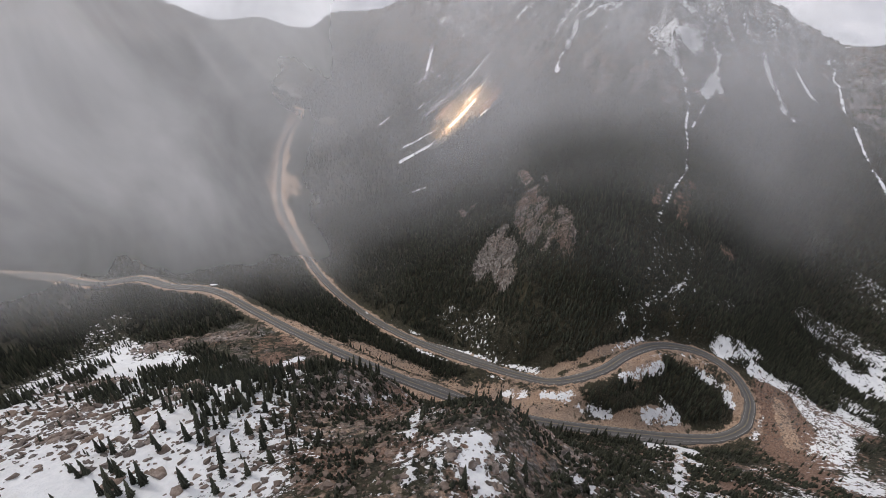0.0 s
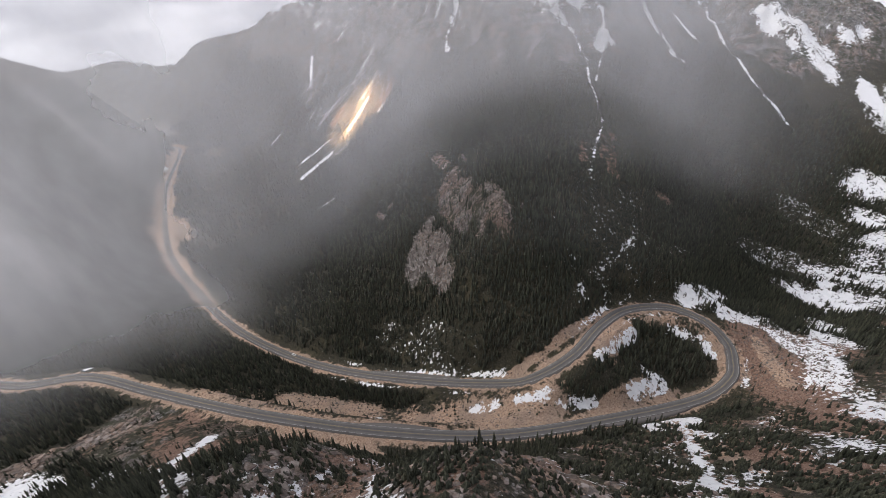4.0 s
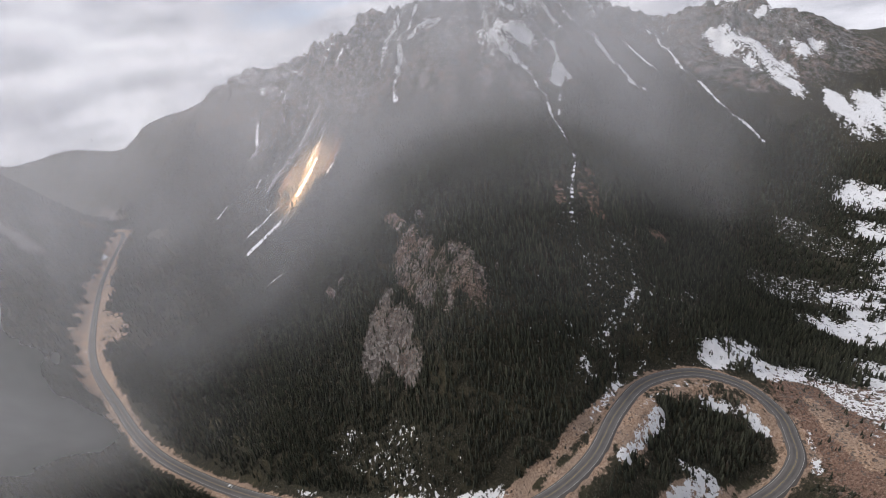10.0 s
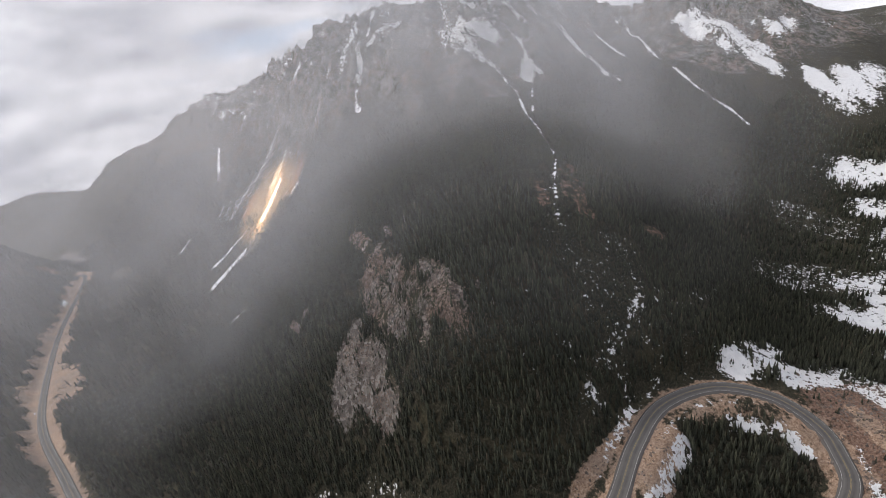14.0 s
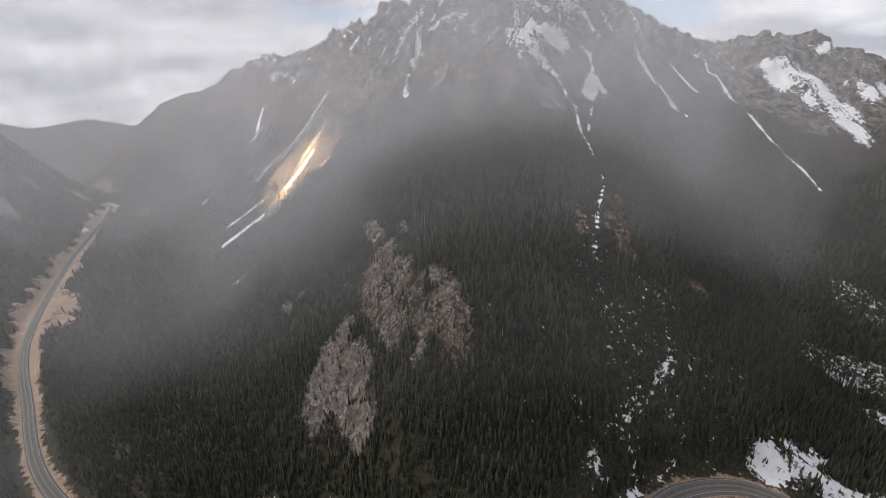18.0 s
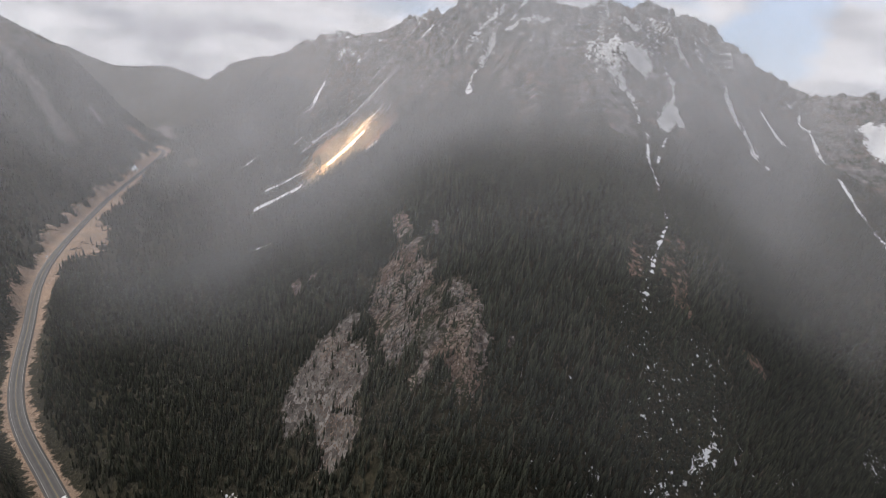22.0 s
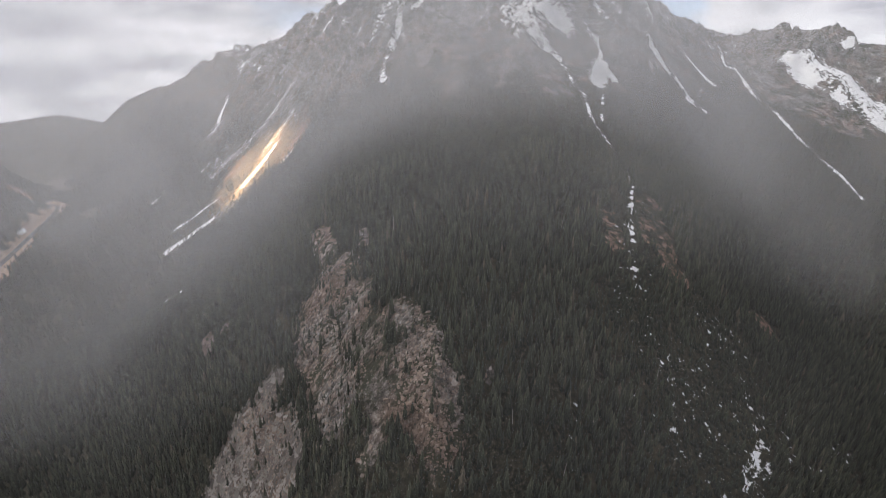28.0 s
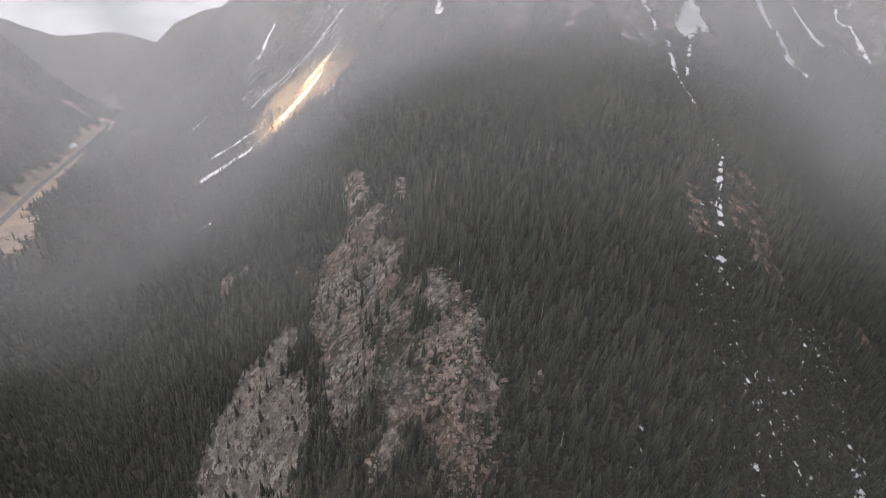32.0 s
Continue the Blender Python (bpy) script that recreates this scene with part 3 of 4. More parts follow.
def cover(x, y, z, d):
    """Masks of rock, scree, gravel and snow, and how thick the forest stands."""
    patch, patch2 = fractal(x, y, 60, 4), fractal(x + 900, y, 22, 4)
    mount = step01(y, 470, 620)
    lines = fractal(*(lambda p: (p[0] + 900, p[1] * 0.16))(fall(x, y)), 30, 4)
    treeline = 172 + 24 * fractal(x, y, 90, 4) + 40 * lines * step01(y, 480, 640) - 0.16 * np.clip(y - 600, 0, 500) * step01(-x, -240, -60) - 60 * step01(x, 520, 640) * step01(y, 420, 520)
    treeline = treeline + 400 * (1 - step01(y, 380, 520)) * (1 - step01(x, 500, 700))
    trees = step01(treeline - z, -75, 50)
    rock = np.maximum(strokes(x, y, OUTCROPS), mount * np.clip(0.5 + (z - treeline - 6) / 60, 0, 1))
    rock = np.maximum(rock, 0.75 * strokes(x, y, [(6, [(108, 414), (110, 385), (111, 352)])]))
    scree = np.maximum(strokes(x, y, SCREES), mount * step01(z, 120, 170) * np.clip(0.32 + 0.5 * patch2, 0, 0.7))
    hill = step01(-x, 380, 470) * step01(y, 1020, 1150) * (1 - step01(y, 1900, 2100))
    scree = np.maximum(scree, hill * np.clip(0.34 + 0.6 * fractal(x + y, (y - x) * 0.3, 45, 4), 0, 0.75))
    gravel = np.maximum(strokes(x, y, GRAVELS) * (1 + 0.8 * fractal(x, y + 70, 18, 3)), np.clip(1 - d / (13.0 + 6 * patch2 + (21 + 24 * patch2) * step01(y, 480, 800)), 0, 1) * 1.1)
    dirt = strokes(x, y, DIRT)
    dirt = np.maximum(dirt, np.clip((0.5 + 0.9 * fractal(x, y + 15, 9, 3)) * step01(strokes(x, y, BARE, 1.4), 0.05, 0.5), 0, 0.47))
    ragged = 1 + 0.75 * fractal(x + 300, y, 13, 4)
    snow = np.maximum(np.minimum(strokes(x, y, COULOIRS, 0.85) * (0.92 + 1.1 * fractal(x, y * 0.6, 14, 3) + 0.5 * fractal(x, y, 5, 2) + 1.1 * step01(x, 540, 600) * fractal(x + 60, y, 36, 3)), 0.85), strokes(x, y, SLOPE_SNOW + NEAR_SNOW) * ragged)
    snow = np.maximum(snow, np.minimum(strokes(x, y, LOW_SNOW) * (1 + 1.2 * (ragged - 1)), 0.68 + 0.5 * fractal(x, y + 40, 8, 3)))
    u, r = fall(x, y)
    streak, flecks = fractal(u, r * 0.13, 34, 4), fractal(u + 400, r * 0.22, 15, 3)
    above = step01(z, 150, 240) * step01(y, 540, 660)
    snow = np.maximum(snow, above * np.clip(0.02 + 0.5 * streak + 0.14 * step01(z, 225, 290), 0, 0.6))
    snow = np.maximum(snow, above * np.clip(0.08 + 0.62 * flecks + 0.3 * streak * step01(z, 200, 260), 0, 0.56))
    snow = np.maximum(snow, step01(z, 110, 190) * step01(y, 900, 1100) * np.clip(0.1 + 0.8 * flecks + 0.1 * step01(z, 170, 240), 0, 0.66))
    snow = np.maximum(snow, step01(x, 620, 720) * step01(y, 480, 560) * np.clip(0.14 + 0.6 * streak, 0, 0.7))
    basin = step01(x, 330, 420) * (1 - step01(z, 60, 100)) * step01(y, 170, 230) * step01(320 + 0.45 * (x - 400) - y, -15, 45)
    snow = np.maximum(snow, basin * np.clip(0.4 + 0.6 * patch, 0, 0.74))
    snow = np.maximum(snow, step01(strokes(x, y, CLEARING), 0.1, 0.5) * (0.22 + 0.14 * patch2))
    snow = np.maximum(snow, step01(strokes(x, y, DOTTED), 0.1, 0.5) * (0.315 + 0.27 * patch2))
    near = 1 - step01(y + 0.45 * np.clip(x + 20, -250, 0), 176, 206)
    near = near * step01(x + 9 * fractal(x, y, 30, 3), -272, -246)
    west = near * step01(-x, 30, 80)
    open_snow = step01(strokes(x, y, OPEN_SNOW), 0.35, 0.6)
    snow = np.maximum(snow, west * np.clip(0.74 + 0.5 * patch2 + 0.4 * open_snow, 0, 0.95))
    snow = np.maximum(snow, near * (1 - west) * np.clip(0.26 + 0.55 * patch2, 0, 0.6))
    soil = near * (1 - west)
    rock = np.maximum(rock, soil * np.clip(0.4 + 0.6 * fractal(x + 50, y, 30, 4), 0, 0.75))
    dirt = np.maximum(dirt, soil * np.clip(0.46 + 0.6 * fractal(x + 150, y, 24, 4), 0, 1))
    gravel = np.maximum(gravel, soil * np.clip(0.2 + 0.6 * fractal(x, y + 400, 26, 4), 0, 0.7))
    bend_top = np.interp(x, [94, 115, 144, 174, 206, 239, 260, 266], [270, 256, 258, 275, 289, 286, 269, 250])
    inside = step01(x, 120, 140) * step01(266 - x, 0, 4) * (y < bend_top) * (y > 222)
    bare_bank = inside * (1 - step01(strokes(x, y, GROVE), 0.38, 0.52))
    gravel = np.maximum(gravel, bare_bank * (0.62 + 0.4 * patch2))
    scrub = strokes(x, y, [(22, [(-157, 299), (-100, 255), (-40, 205)])])
    rock = np.maximum(rock, step01(scrub, 0.1, 0.5) * (0.45 + 0.5 * patch2))
    dirt = np.maximum(dirt, step01(scrub, 0.1, 0.5) * (0.4 - 0.6 * patch2))
    low = step01(y, 282, 292) * (1 - step01(y, 325, 360)) * step01(x, 120, 170) * (1 - step01(x, 250, 290)) * step01(d, 9, 14)
    snow = np.maximum(snow, low * np.clip(0.1 + 0.6 * fractal(x + 40, y + 900, 6, 3), 0, 0.45))
    edge = step01(d, 6.5, 8.0) * (1 - step01(d, 10.5, 13.0)) * step01(y, 262, 282) * step01(x, -60, 0)
    snow = np.maximum(snow, edge * np.clip(0.34 + 0.7 * fractal(x, y + 300, 14, 3), 0, 0.66))
    shoulder = step01(y, 750, 830) * (1 - step01(x, 130, 210)) * step01(x, -90, -20) * step01(z, 10, 60)
    rock = np.maximum(rock, shoulder * np.clip(0.46 + 0.6 * lines, 0, 0.8))
    snow = np.maximum(snow, shoulder * np.clip(0.02 + 0.72 * fractal(u + 260, r * 0.22, 13, 3), 0, 0.5))
    snow = snow * step01(d, 5.0, 7.5)
    trees = trees * (1 - step01(rock, 0.35, 0.6) * (0.86 - 0.3 * near)) * (1 - step01(scree, 0.4, 0.6) * 0.9) * (1 - step01(gravel, 0.42, 0.58)) * (1 - step01(snow, 0.42, 0.6) * (0.93 - 0.8 * west))
    trees = trees * (1 - 0.95 * step01(strokes(x, y, SLOPE_SNOW[:10], 2.4), 0.15, 0.5)) * (1 - 0.9 * step01(strokes(x, y, COULOIRS, 1.7), 0.15, 0.5))
    trees = trees * step01(d, 10, 16) * (1 - 0.5 * step01(scrub, 0.2, 0.5))
    trees = np.maximum(trees, 0.1 * mount * (1 - step01(z, 150, 200)) * step01(d, 12, 18))
    clump = fractal(x + 70, y + 30, 17, 3)
    trees = trees * (1 - near * (1 - np.clip(0.62 - 0.1 * west + 1.7 * clump - 0.2 * step01(-y, -130, -90) - 0.3 * soil, 0.03, 1 - 0.1 * west) * (1 - 0.94 * west * open_snow)))
    trees = trees * (1 - 0.62 * step01(strokes(x, y, CLEARING, 1.2), 0.1, 0.5)) * (1 - 0.5 * step01(strokes(x, y, DOTTED), 0.1, 0.5))
    trees = trees * (1 - 0.9 * step01(dirt, 0.3, 0.5) * (1 - near)) * (1 - 0.8 * step01(strokes(x, y, BARE), 0.3, 0.6))
    return dict(rock=rock, scree=scree, gravel=gravel, dirt=dirt, snow=snow), np.clip(trees, 0, 1)


def mesh_of(name, verts, faces, material, smooth=False, attrs=()):
    """A mesh from arrays; faces all of one size."""
    me = bpy.data.meshes.new(name)
    verts, faces = np.asarray(verts, np.float32), np.asarray(faces, np.int32)
    k = faces.shape[1]
    me.vertices.add(len(verts))
    me.vertices.foreach_set("co", verts.ravel())
    me.loops.add(faces.size)
    me.loops.foreach_set("vertex_index", faces.ravel())
    me.polygons.add(len(faces))
    me.polygons.foreach_set("loop_start", np.arange(0, faces.size, k, dtype=np.int32))
    me.polygons.foreach_set("use_smooth", np.full(len(faces), smooth))
    me.update(calc_edges=True)
    for key, values in attrs:
        me.attributes.new(key, "FLOAT", "POINT").data.foreach_set("value", np.asarray(values, np.float32).ravel())
    me.materials.append(material)
    return me


def axis_marks(lo, dense_lo, dense_hi, hi, fine, growth=1.09):
    """Grid lines, close together in the middle and wider outward."""
    mid = list(np.arange(dense_lo, dense_hi + fine, fine))
    out, s = [], fine
    at = dense_lo
    while at > lo:
        s *= growth
        at -= s
        out.append(at)
    left, right, s, at = out[::-1], [], fine, mid[-1]
    while at < hi:
        s *= growth
        at += s
        right.append(at)
    return np.array(left + mid + right)


def grid_faces(nx, ny):
    i = (np.arange(nx - 1)[:, None] * ny + np.arange(ny - 1)[None]).ravel()
    return np.column_stack([i, i + ny, i + ny + 1, i + 1])


gx = axis_marks(-4200, -300, 860, 4200, 2.9, 1.045)
gy = np.concatenate([np.arange(-2500, 30, 55.0), axis_marks(36, 40, 900, 4700, 2.4, 1.011)])
GX, GY = np.meshgrid(gx, gy, indexing="ij")
GZ, GD = height(GX, GY, True)
masks, _ = cover(GX, GY, GZ, GD)
ground = new("ground", mesh_of("ground", np.column_stack([GX.ravel(), GY.ravel(), GZ.ravel()]), grid_faces(len(gx), len(gy)), GROUND, True, [(k, v) for k, v in masks.items()]))
tagged(ground, "rocky mountain valley ground with snow patches and forest floor", "ground", kind="structure")


def ground_at(x, y):
    """The sheet's own height, between its grid lines."""
    x, y = np.asarray(x, float), np.asarray(y, float)
    i, j = np.clip(np.searchsorted(gx, x) - 1, 0, len(gx) - 2), np.clip(np.searchsorted(gy, y) - 1, 0, len(gy) - 2)
    u, v = (x - gx[i]) / (gx[i + 1] - gx[i]), (y - gy[j]) / (gy[j + 1] - gy[j])
    return (GZ[i, j] * (1 - u) + GZ[i + 1, j] * u) * (1 - v) + (GZ[i, j + 1] * (1 - u) + GZ[i + 1, j + 1] * u) * v


# ---------------------------------------------------------------- highway
def road_frame(step):
    line = smooth_line(ROAD, step)
    way = np.gradient(line[:, :2], axis=0)
    way /= np.linalg.norm(way, axis=1)[:, None]
    return line, np.column_stack([way[:, 1], -way[:, 0]])


def ribbon(name, offsets, lifts, material, step=3.0, across=False, rows=None):
    line, side = road_frame(step)
    if rows:
        line, side = line[rows[0]:rows[1]], side[rows[0]:rows[1]]
    k = len(offsets)
    xy = line[:, None, :2] + side[:, None] * np.array(offsets)[None, :, None]
    z = line[:, None, 2] + 0.3 + np.array(lifts)[None]
    verts = np.concatenate([xy, z[..., None]], -1).reshape(-1, 3)
    attrs = [("across", np.tile(np.linspace(0, 1, k), len(line)))] if across else []
    return mesh_of(name, verts, grid_faces(len(line), k)[:, ::-1], material, True, attrs)


road = new("road", ribbon("road", [-4.7, -3.8, -3.05, -2.1, -1.05, 0, 1.05, 2.1, 3.05, 3.8, 4.7], [-1.3, 0.02, 0.05, 0.07, 0.09, 0.1, 0.09, 0.07, 0.05, 0.02, -1.3], ASPHALT, across=True))
tagged(road, "worn grey two-lane mountain highway with wheel tracks", "road", kind="structure")
for name, off, wide, paint in (("edge_line", -3.15, 0.11, WHITE_PAINT), ("edge_line", 3.15, 0.11, WHITE_PAINT), ("centre_line", -0.2, 0.12, YELLOW_PAINT), ("centre_line", 0.2, 0.12, YELLOW_PAINT)):
    line_ob = new(name, ribbon(name, [off - wide / 2, off + wide / 2], [0.135, 0.135], paint))
    line_ob.parent = road


def lay_by(start, stop, side, wide):
    """A paved pull-out that swells from the road's edge and ends in it again."""
    line, across = road_frame(3.0)
    a, b = sorted(int(np.hypot(line[:, 0] - x, line[:, 1] - y).argmin()) for x, y in (start, stop))
    line, across = line[a:b + 1], across[a:b + 1] * side
    swell = np.sin(np.linspace(0, math.pi, len(line))) ** 0.6
    off = 3.6 + np.linspace(0, 1, 5)[None] * (0.6 + wide * swell[:, None])
    drop = np.array([0.31, 0.3, 0.27, 0.24, -0.9])
    verts = np.concatenate([line[:, None, :2] + across[:, None] * off[..., None], (line[:, None, 2] + drop[None] + 0 * off)[..., None]], -1).reshape(-1, 3)
    faces = grid_faces(len(line), 5)
    ob = new("lay_by", mesh_of("lay_by", verts, faces[:, ::-1] if side > 0 else faces, ASPHALT, True, [("across", np.tile(np.linspace(0.02, 0.12, 5), len(line)))]))
    ob.parent = road
    return tagged(ob, "dusty paved pull-out beside the highway")


lay_by((-6, 243), (42, 228), -1, 3.0)
lay_by((6, 334), (68, 286), 1, 4.0)
lay_by((143, 218), (213, 221), 1, 3.0)


# ---------------------------------------------------------------- conifers
def fir_shape(rng, tiers, sides, ragged=0.35):
    """A unit conifer: height 1, base radius about 0.16. Returns verts, triangles, painted light (0 inside, 1 at the
    twigs, less lower down).
    """
    verts, faces, bough_light = [], [], []
    base = 0.06
    for k in range(tiers):
        f = k / tiers
        r = 0.165 * (1 - f) ** 0.85 * rng.uniform(0.85, 1.12) + 0.012
        low = base + (1 - base) * f * 0.97 - 0.035
        top = min(1.0, low + (1 - base) / tiers * 1.75 + 0.03)
        if k == tiers - 1:
            top = 1.0
        n0 = len(verts)
        cx, cy = rng.uniform(-0.006, 0.006, 2)
        verts.append((cx, cy, top))
        bough_light.append(0.15 + 0.6 * f)
        turn = rng.uniform(0, 6.3)
        m = sides * 2
        for s in range(m):
            a = turn + 6.2832 * s / m
            rr = r * (rng.uniform(0.8, 1.25) if s % 2 == 0 else rng.uniform(1 - ragged - 0.15, 1 - ragged + 0.1))
            drop = rng.uniform(-0.03, 0.012) if s % 2 == 0 else rng.uniform(0.0, 0.03)
            verts.append((cx + rr * math.cos(a), cy + rr * math.sin(a), low + drop))
            # Twigs nearer the top get more of the painted light.
            bough_light.append((1.0 if s % 2 == 0 else 0.25) * (0.35 + 0.65 * f))
        for s in range(m):
            faces.append((n0, n0 + 1 + s, n0 + 1 + (s + 1) % m))
    return np.array(verts), np.array(faces), np.array(bough_light)


def spread(rng, box, count):
    return rng.uniform(box[0], box[2], count), rng.uniform(box[1], box[3], count)


def stand(name, label, box, count, tall, tiers, sides, seed, keep=None, variants=7, slim=1.2, own=None, rust=False, shade=1.0):
    """A stretch of forest in one mesh."""
    rng = np.random.RandomState(seed)
    x, y = spread(rng, box, count)
    z, d = ground_at(x, y), to_line(x, y, road_line[::3])[0]
    masks_here, dens = cover(x, y, z, d)
    if own is not None:
        dens = own(x, y) * (1 - step01(masks_here["snow"], 0.4, 0.6)) * step01(d, 9, 13)
    ok = rng.rand(count) < dens
    if keep is not None:
        ok &= keep(x, y)
    x, y, z, dens = x[ok], y[ok], z[ok], dens[ok]
    size = tall * rng.uniform(0.5, 1.15, len(x)) * (0.55 + 0.45 * dens) * (1 - 0.35 * step01(z, 110, 190))
    wide = size * rng.uniform(0.8, 1.2, len(x)) * slim
    tint = np.clip(rng.rand(len(x)) * 0.7 + 0.25 * (0.5 + fractal(x, y, 45, 3)), 0, 0.95)
    tint[rng.rand(len(x)) < 0.02] = 1.0
    tint = tint * shade
    if rust:
        tint[:] = 1.0
    turn, which = rng.uniform(0, 6.3, len(x)), rng.randint(0, variants, len(x))
    V, F, T, P, base = [], [], [], [], 0
    for k in range(variants):
        v, f, t = fir_shape(rng, tiers, sides)
        s = np.where(which == k)[0]
        if not len(s):
            continue
        c, n = np.cos(turn[s])[:, None], np.sin(turn[s])[:, None]
        px = x[s][:, None] + wide[s][:, None] * (v[:, 0] * c - v[:, 1] * n)
        py = y[s][:, None] + wide[s][:, None] * (v[:, 0] * n + v[:, 1] * c)
        pz = z[s][:, None] - 0.3 + size[s][:, None] * v[:, 2]
        V.append(np.stack([px, py, pz], -1).reshape(-1, 3))
        F.append((f[None] + (base + np.arange(len(s)) * len(v))[:, None, None]).reshape(-1, 3))
        T.append(np.repeat(tint[s], len(v)))
        P.append(np.tile(t, len(s)))
        base += len(s) * len(v)
    ob = new(name, mesh_of(name, np.vstack(V), np.vstack(F), NEEDLE, False, [("tint", np.concatenate(T)), ("bough_light", np.concatenate(P))]))
    tagged(ob, label, "forest", kind="stuff")
    return len(x)


stand("conifer_forest", "dense dark green fir forest on the mountain slope", (-20, 285, 420, 420), 17500, 6.8, 6, 4, 11, slim=0.98)
stand("conifer_forest", "dense dark green fir forest on the mountain slope", (-20, 420, 420, 540), 14000, 7.0, 5, 3, 10, slim=0.98)
stand("conifer_forest", "dark conifers along the valley and the highway", (-330, 260, -20, 700), 21000, 7.6, 4, 3, 12, slim=0.98)
stand("conifer_forest", "dark conifers on the upper mountain slope", (-20, 540, 640, 800), 26000, 7.2, 3, 3, 13, slim=1.0)
stand("conifer_forest", "conifer stands between snow patches in the basin", (420, 150, 760, 540), 13000, 8.0, 3, 3, 14, slim=1.0)
stand("conifer_forest", "tall narrow firs on the rocky knoll", (-330, 20, 420, 215), 8500, 8.4, 7, 4, 15, slim=0.85)
stand("conifer_forest", "tall narrow firs on the snowy shoulder", (-330, 215, -20, 260), 1500, 10.5, 7, 5, 19, slim=0.8)
stand("conifer_forest", "fir grove inside the hairpin bend", (110, 215, 420, 285), 4600, 7.4, 7, 4, 16, slim=0.95)
stand("conifer_forest", "distant conifers down the valley", (-1000, 700, 200, 1700), 30000, 11.0, 2, 3, 17, slim=1.0)
stand("conifer_forest", "dark conifers west of the highway", (-800, 60, -330, 700), 10000, 11.0, 2, 3, 18)
stand("shrub_patch", "low dark evergreen shrubs on the knoll", (-60, 30, 250, 222), 15000, 4.0, 3, 4, 20, slim=2.2, own=lambda x, y: np.clip(0.42 + 0.34 * step01(x, -8, 8) + 1.9 * fractal(x + 10, y + 20, 12, 3), 0, 1))
stand("shrub_patch", "low evergreen shrubs along the highway bank", (-190, 225, 330, 330), 5500, 2.4, 3, 5, 22, slim=2.4, own=lambda x, y: np.clip(np.maximum(-0.1 + 2.2 * fractal(x, y + 20, 15, 3), 1.6 * strokes(x, y, HEDGES) + fractal(x, y, 7, 2) - 0.3), 0, 1))
stand("conifer_forest", "dark firs crowding between snow patches of the shoulder", (-240, 95, -35, 255), 4300, 10.5, 8, 5, 24, slim=0.85)
stand("shrub_patch", "reddish brown leafless brush at the edge of the grove", (225, 228, 268, 278), 900, 3.0, 3, 5, 25, slim=2.2, own=lambda x, y: step01(strokes(x, y, [(4, [(236, 269), (246, 256), (248, 243), (244, 236)])]), 0.3, 0.6), rust=True)
stand("shrub_patch", "low yellow-green brush on the sunlit slope", (-25, 755, 120, 905), 2600, 3.0, 3, 4, 28, slim=2.0, own=lambda x, y: step01(strokes(x, y, SCREES[:1]), 0.2, 0.6) * np.clip(0.45 + 1.3 * fractal(x, y, 12, 3), 0, 1))
stand("shrub_patch", "dark stunted firs and brush in the cracks of the rock face", (85, 328, 140, 436), 2600, 2.0, 3, 4, 29, slim=1.6, own=lambda x, y: step01(strokes(x, y, OUTCROPS[:7], 1.5), 0.1, 0.3) * np.clip(0.1 + 1.6 * fractal(x + 33, y, 9, 3), 0, 0.7), shade=0.5)
stand("shrub_patch", "low olive green brush in the avalanche clearing", (165, 318, 300, 405), 5000, 2.4, 3, 5, 26, slim=2.2, own=lambda x, y: step01(strokes(x, y, CLEARING, 1.2), 0.15, 0.5) * np.clip(0.8 + fractal(x, y, 9, 3), 0, 1), shade=0.4)


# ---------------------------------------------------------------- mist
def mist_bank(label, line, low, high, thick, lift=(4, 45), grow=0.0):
    """An upright see-through sheet in place of mist, over a line on the map; it thins out towards the ground, its top
    and its ends.
    """
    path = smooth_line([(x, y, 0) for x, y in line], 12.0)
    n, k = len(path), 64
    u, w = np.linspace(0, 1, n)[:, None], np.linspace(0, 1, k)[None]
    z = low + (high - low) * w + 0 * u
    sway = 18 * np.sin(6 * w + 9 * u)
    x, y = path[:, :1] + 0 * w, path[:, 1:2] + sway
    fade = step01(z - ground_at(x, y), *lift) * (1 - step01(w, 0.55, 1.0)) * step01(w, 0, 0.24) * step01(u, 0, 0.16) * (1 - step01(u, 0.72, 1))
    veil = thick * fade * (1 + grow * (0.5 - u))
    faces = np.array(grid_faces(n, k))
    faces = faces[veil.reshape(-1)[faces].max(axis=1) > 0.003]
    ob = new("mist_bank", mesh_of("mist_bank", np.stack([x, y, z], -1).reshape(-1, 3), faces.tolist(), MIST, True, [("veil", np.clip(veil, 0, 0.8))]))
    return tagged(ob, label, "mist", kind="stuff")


# Staggered see-through sheets, added to imitate mist and haze with distance.
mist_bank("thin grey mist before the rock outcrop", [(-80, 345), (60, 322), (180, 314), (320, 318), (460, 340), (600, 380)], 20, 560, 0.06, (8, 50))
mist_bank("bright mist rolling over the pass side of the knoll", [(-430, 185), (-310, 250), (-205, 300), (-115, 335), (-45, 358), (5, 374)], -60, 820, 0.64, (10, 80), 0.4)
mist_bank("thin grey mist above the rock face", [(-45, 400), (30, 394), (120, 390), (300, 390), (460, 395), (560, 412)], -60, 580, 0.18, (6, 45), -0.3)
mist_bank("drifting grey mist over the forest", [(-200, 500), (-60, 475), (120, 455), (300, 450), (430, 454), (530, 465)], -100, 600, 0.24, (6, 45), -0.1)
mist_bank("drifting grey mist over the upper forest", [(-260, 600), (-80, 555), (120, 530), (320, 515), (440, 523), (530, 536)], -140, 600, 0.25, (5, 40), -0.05)
